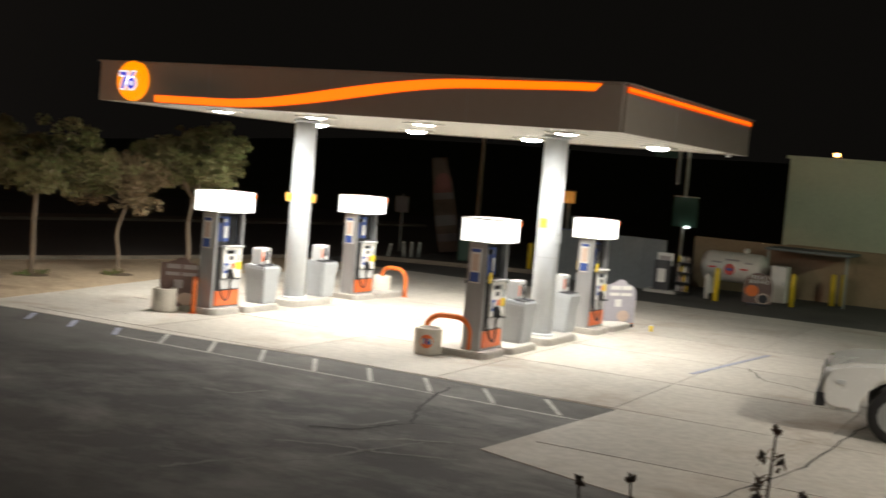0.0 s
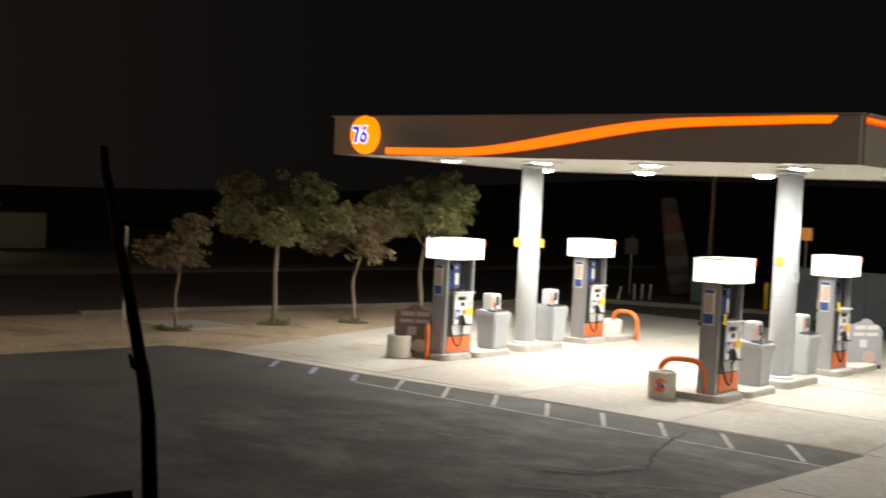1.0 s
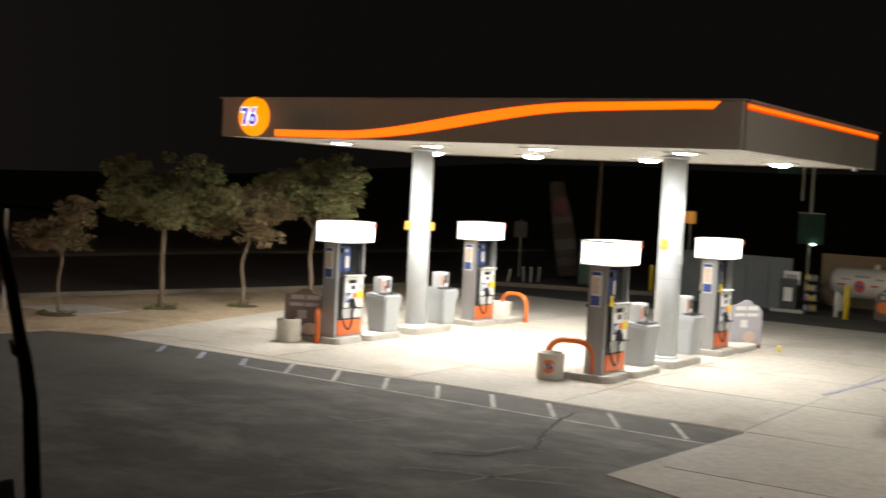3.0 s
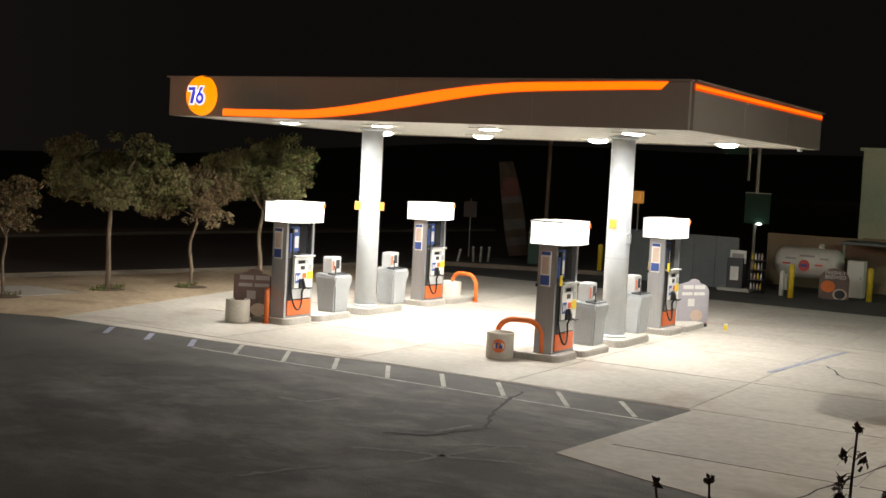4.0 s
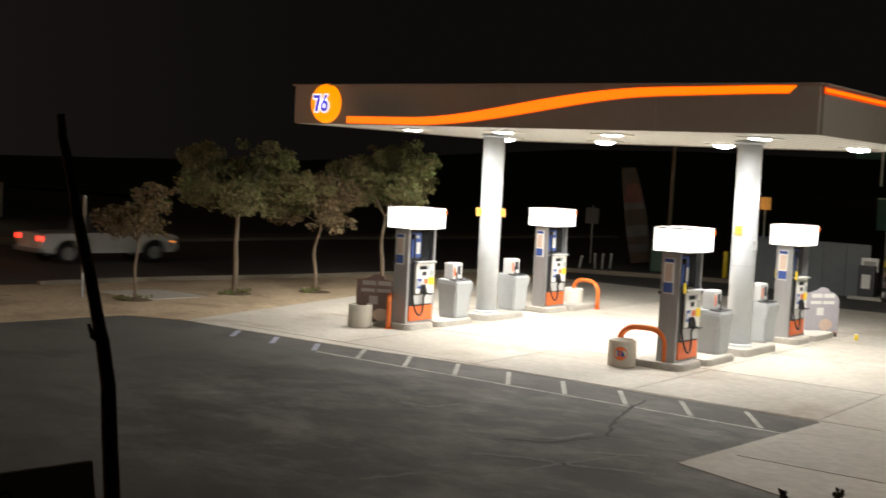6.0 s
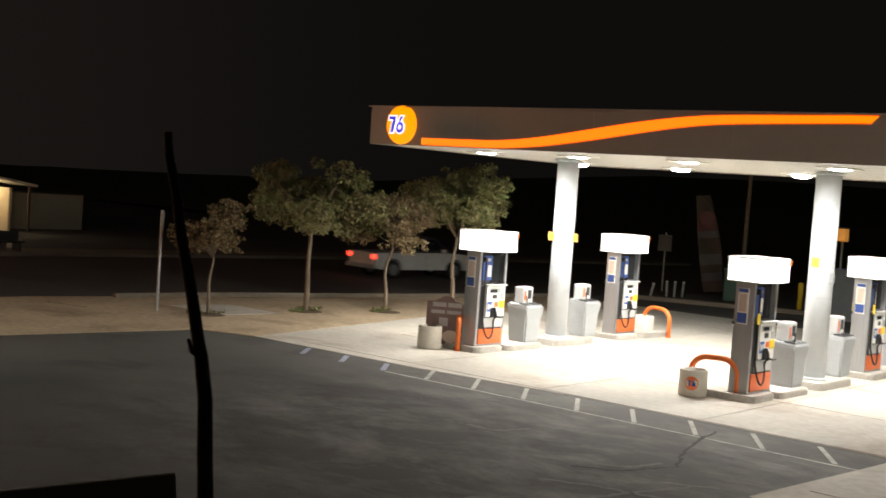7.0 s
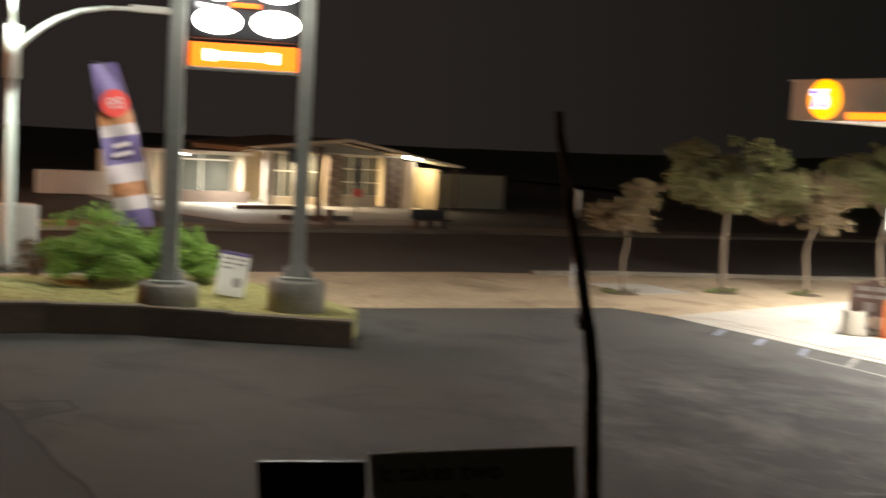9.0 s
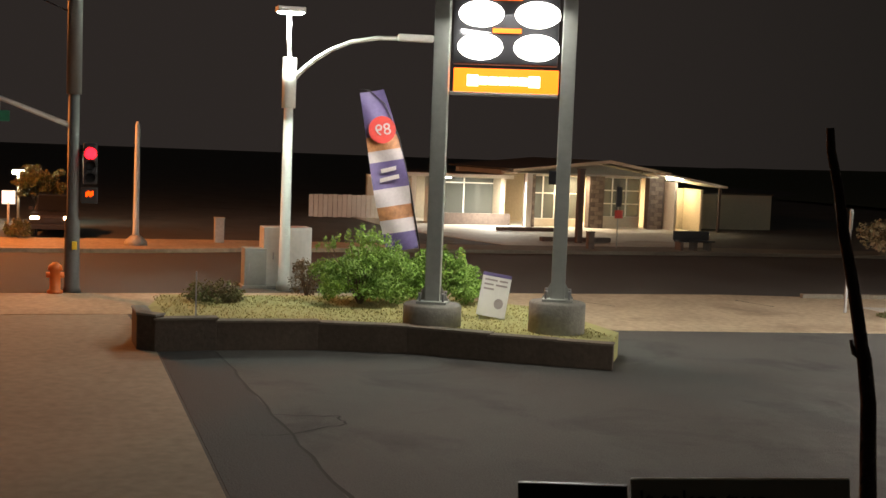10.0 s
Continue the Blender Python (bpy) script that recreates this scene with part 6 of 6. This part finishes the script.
HEAD_GLOW = glow_material("head_light_glow", (1, 0.62, 0.3), 45)
HEAD_OFF = material("headlamp_lens", (0.75, 0.75, 0.75), 0.08, vary=0.05, bump=0.0, coat=1.0)
MARKER = glow_material("marker_glow", (1, 0.3, 0.05), 1.5)


def pickup(m, paint, label, lights=True, bed=True, head=None, cab_paint=None, size=1.0):
    """A pickup along +x, front at x = 2.75."""
    t = thing("pickup_truck", m, label, "car")
    side = [(-2.75, 0.55), (-2.75, 1.0), (-2.7, 1.08)] + ([(-0.85, 1.1)] if bed else [(-1.2, 1.15)]) + [(-0.8, 1.1), (0.95, 1.12), (1.6, 1.12), (2.4, 1.06), (2.66, 0.98), (2.75, 0.82), (2.76, 0.5), (2.6, 0.38)]
    for cx in (1.75, -1.7):
        arch = [(cx + 0.5 * math.cos(radians(a)), 0.38 + 0.48 * math.sin(radians(a))) for a in range(0, 181, 20)]
        side += arch
    side += [(-2.6, 0.42)]
    bm = prism(B(), side, 1.84, Matrix.Translation((0, -0.92, 0)))
    bmesh.ops.bevel(bm, geom=[e for e in bm.edges if abs(e.verts[0].co.y - e.verts[1].co.y) < 0.01], offset=0.05, segments=2, affect="EDGES")
    body = part("body", bm, paint, t)
    cab = [(-0.85, 1.1), (-0.72, 1.72), (-0.6, 1.78), (0.55, 1.8), (0.72, 1.76), (1.55, 1.14)]
    bm = prism(B(), cab, 1.56, Matrix.Translation((0, -0.78, 0)))
    for v in bm.verts:
        if v.co.z > 1.5:
            v.co.y *= 0.88
    part("cabin", bm, cab_paint or paint, t)
    for s in (-1, 1):
        bm = prism(B(), [(-0.66, 1.2), (-0.58, 1.66), (0.0, 1.69), (0.02, 1.2)], 0.012, Matrix.Translation((0, 0.77 * s if s > 0 else -0.782, 0)))
        for v in bm.verts:
            v.co.y -= s * 0.2 * max(0, v.co.z - 1.2) * 0.75
        part("side_window", bm, CAR_GLASS, t)
        bm = prism(B(), [(0.08, 1.2), (0.06, 1.69), (0.62, 1.69), (1.3, 1.2)], 0.012, Matrix.Translation((0, 0.77 * s if s > 0 else -0.782, 0)))
        for v in bm.verts:
            v.co.y -= s * 0.2 * max(0, v.co.z - 1.2) * 0.75
        part("side_window", bm, CAR_GLASS, t)
        part("mirror", box(B(), (1.0, 0.98 * s, 1.22), (0.14, 0.2, 0.16), 0, 0.04), paint, t)
        part("headlight", box(B(), (2.66, 0.7 * s, 0.86), (0.16, 0.36, 0.2), 0, 0.04), HEAD_GLOW if head else HEAD_OFF, t)
        part("tail_light", box(B(), (-2.74, 0.82 * s, 0.92), (0.06, 0.22, 0.17), 0, 0.02), TAIL_GLOW if lights else RED_DECAL, t)
        part("side_marker", box(B(), (2.5, 0.925 * s, 0.78), (0.12, 0.02, 0.06), 0, 0.005), MARKER if lights else PALE_PLASTIC, t)
        for x in (1.75, -1.7):
            w = part("wheel", lathe(B(), [(0.26, -0.12), (0.36, -0.11), (0.38, -0.07), (0.38, 0.07), (0.36, 0.11), (0.26, 0.12)], (x, 0.8 * s, 0.38), 28, "Y"), RUBBER, t)
            part("rim", lathe(B(), [(0.24, -0.125), (0.2, -0.1), (0.06, -0.13), (0.06, 0.13), (0.2, 0.1), (0.24, 0.125)], (x, 0.8 * s, 0.38), 16, "Y"), STEEL, w)
    bm = prism(B(), [(0, 0), (0.8, -0.62), (0.8, -0.635), (0, -0.015)], 1.34, Matrix.Translation((0.74, -0.67, 1.775)))
    part("windscreen", bm, CAR_GLASS, t)
    part("front_bumper", box(B(), (2.76, 0, 0.5), (0.14, 1.78, 0.2), 0, 0.04), DARK_PLASTIC, t)
    part("grille", box(B(), (2.76, 0, 0.8), (0.04, 0.9, 0.22), 0, 0.02), DARK_PLASTIC, t)
    part("rear_bumper", box(B(), (-2.8, 0, 0.5), (0.14, 1.78, 0.18), 0, 0.03), STEEL, t)
    part("door_seam", box(B(), (0.04, -0.925, 0.8), (0.012, 0.006, 0.56)), DARK_PLASTIC, t)
    part("plate_blank", box(B(), (-2.85, 0, 0.65), (0.02, 0.3, 0.14)), WHITE_PANEL, t)
    if size != 1.0:
        for ob in t.children_recursive:
            ob.data.transform(Matrix.Scale(size, 4))
    return t


PARKED = pickup(pose(6.28, 0.2, 0.016, 0, 0, 188), CAR_WHITE, "white pickup truck parked on the concrete", lights=False)
# scaled down and placed to fit the camera's view
PASSING = pickup(pose(-24, 2, 0.006, 0, 0, 84), CAR_WHITE, "white pickup truck scaled to fit the view, passing with red tail lights on", cab_paint=CAR_DARK, size=0.82)
FAR_CAR = pickup(pose(-23.2, 118, 2.2, 0, 0, 250), CAR_DARK, "distant dark vehicle with headlights on", head=True)
FAR_PARKED = pickup(pose(-35.3, -18.1, 0.0, 0, 0, -4), CAR_DARK, "dark vehicle at the far corner with a headlight on", lights=False, head=True, size=0.72)


# ---- plants near the camera ----
def bare_stalks():
    rng = random.Random(6)
    t = thing("withered_shrub", pose(5.7, -14.7, 0), "tall withered shrub with curled dark leaves", "shrub")
    tops = [(5.89, -14.61, 2.55, 1), (5.46, -14.72, 2.33, 0), (5.3, -14.78, 2.3, 0), (5.57, -14.69, 2.26, 0), (5.98, -14.55, 2.34, 1), (6.1, -14.5, 2.3, 1), (5.75, -14.62, 2.22, 0), (6.2, -14.45, 2.28, 1)]
    for x, y, z, full in tops:
        a = Vector((x - 5.7, y + 14.7, z))
        b = Vector((rng.uniform(-0.15, 0.15), rng.uniform(-0.1, 0.1), 0))
        pts = [b.lerp(a, u) + Vector((0.03 * math.sin(7 * u + x * 9), 0.02 * math.cos(9 * u), 0)) * (1 - u) for u in (0, 0.2, 0.4, 0.55, 0.7, 0.8, 0.88, 0.94, 1)]
        s = part("stalk", tube(B(), pts, 0.01, 6, 0.004), DARK_BARK, t)
        bm = B()
        leaves(bm, a, (0.014, 0.014, 0.016), 14, 0.026, rng)
        for k in range(34 if full else 16):
            p = pts[-1].lerp(pts[-5], rng.uniform(0.05, 1.0))
            side = rng.choice((-1, 1))
            o = Vector((side * rng.uniform(0.02, 0.06), rng.uniform(-0.03, 0.03), rng.uniform(-0.07, 0.0)))
            tube(bm, [p, p + o * 0.5 + Vector((0, 0, 0.012)), p + o], 0.0016, 4, 0.001)
            leaves(bm, p + o, (0.014, 0.014, 0.022), 4, 0.034, rng)
        part("foliage", bm, DEAD_LEAF, s)["kind"] = "stuff"
    return t


bare_stalks()
t = thing("sapling", pose(5.58, -17.67, 0), "slender dark bare sapling trunk", "tree")
pts = []
for el, az in ((-67.1, 50.9), (-40, 51.1), (-25, 51.3), (-16.5, 51.5), (-13, 51.75), (-10.5, 51.9), (-8.6, 52.2), (-8, 52.35), (-5.5, 52.85), (-3, 53.45), (-1.2, 53.75), (0.6, 54.2), (1.6, 54.3)):
    pts.append((6.69 - 1.4 * math.sin(radians(az)) - 5.58, -18.53 + 1.4 * math.cos(radians(az)) + 17.67, max(0.0, 3.296 + 1.4 * math.tan(radians(el)))))
part("trunk", tube(B(), pts, 0.0115, 10, 0.0045), DARK_BARK, t)
knot = Vector(pts[6])
part("twig", tube(B(), [knot, knot + Vector((-0.008, -0.008, 0.006)), knot + Vector((-0.011, -0.011, 0.02))], 0.004, 6, 0.002), DARK_BARK, t)

# board with writing below the camera
t = thing("slogan_board", pose(4.5, -17.13, 0, 0, 0, 57.3), "dim olive board with a dark slogan", "sign")
BOARD = material("olive_board", (0.34, 0.35, 0.27), 0.6, vary=0.15, grain=10, bump=0.0)
part("board", box(B(), (0.035, 0.0, 2.3), (0.45, 0.02, 0.66), 0, 0.005, (-6, "Y")), BOARD, t)
part("dark_edge", box(B(), (-0.325, 0.0, 2.25), (0.24, 0.022, 0.66), 0, 0.005, (-4, "Y")), DARK_PLASTIC, t)
for k, line in enumerate(("It takes two", "to high-five.")):
    text("lettering", line, 0.056, DARK_PLASTIC, t, Matrix.Translation((-0.2 + 0.008 * k, -0.012, 2.545 - 0.07 * k)) @ Matrix.Rotation(radians(-6), 4, "Y") @ Matrix.Rotation(radians(90), 4, "X"), 0.001)
for x in (-0.2, 0.2):
    part("leg", box(B(), (x, 0.02, 1.0), (0.03, 0.03, 2.0)), DARK_PLASTIC, t)


def motions():
    # the passing pickup keeps its lane; the far one comes slowly downhill
    heading = math.degrees(math.atan2(1, 0.15))
    rows = []
    for k in range(21):
        s = 0.5 * k
        y = 4.6 + 9.3 * (s - 6.0)
        rows.append((s, pose(-23.4 + 0.15 * (y - 4.6), y, 0.006, 0, 0, heading)))
    walk(PASSING, rows)
    walk(FAR_CAR, [(s, pose(-21.5 - 4.4 * (s - 4.5), 118.2 - 1.2 * (s - 4.5), 1.9, 0, 0, 250)) for s in (0.0, 2.0, 4.0, 6.0, 8.0, 10.0)])


forecourt_slabs()
motions()
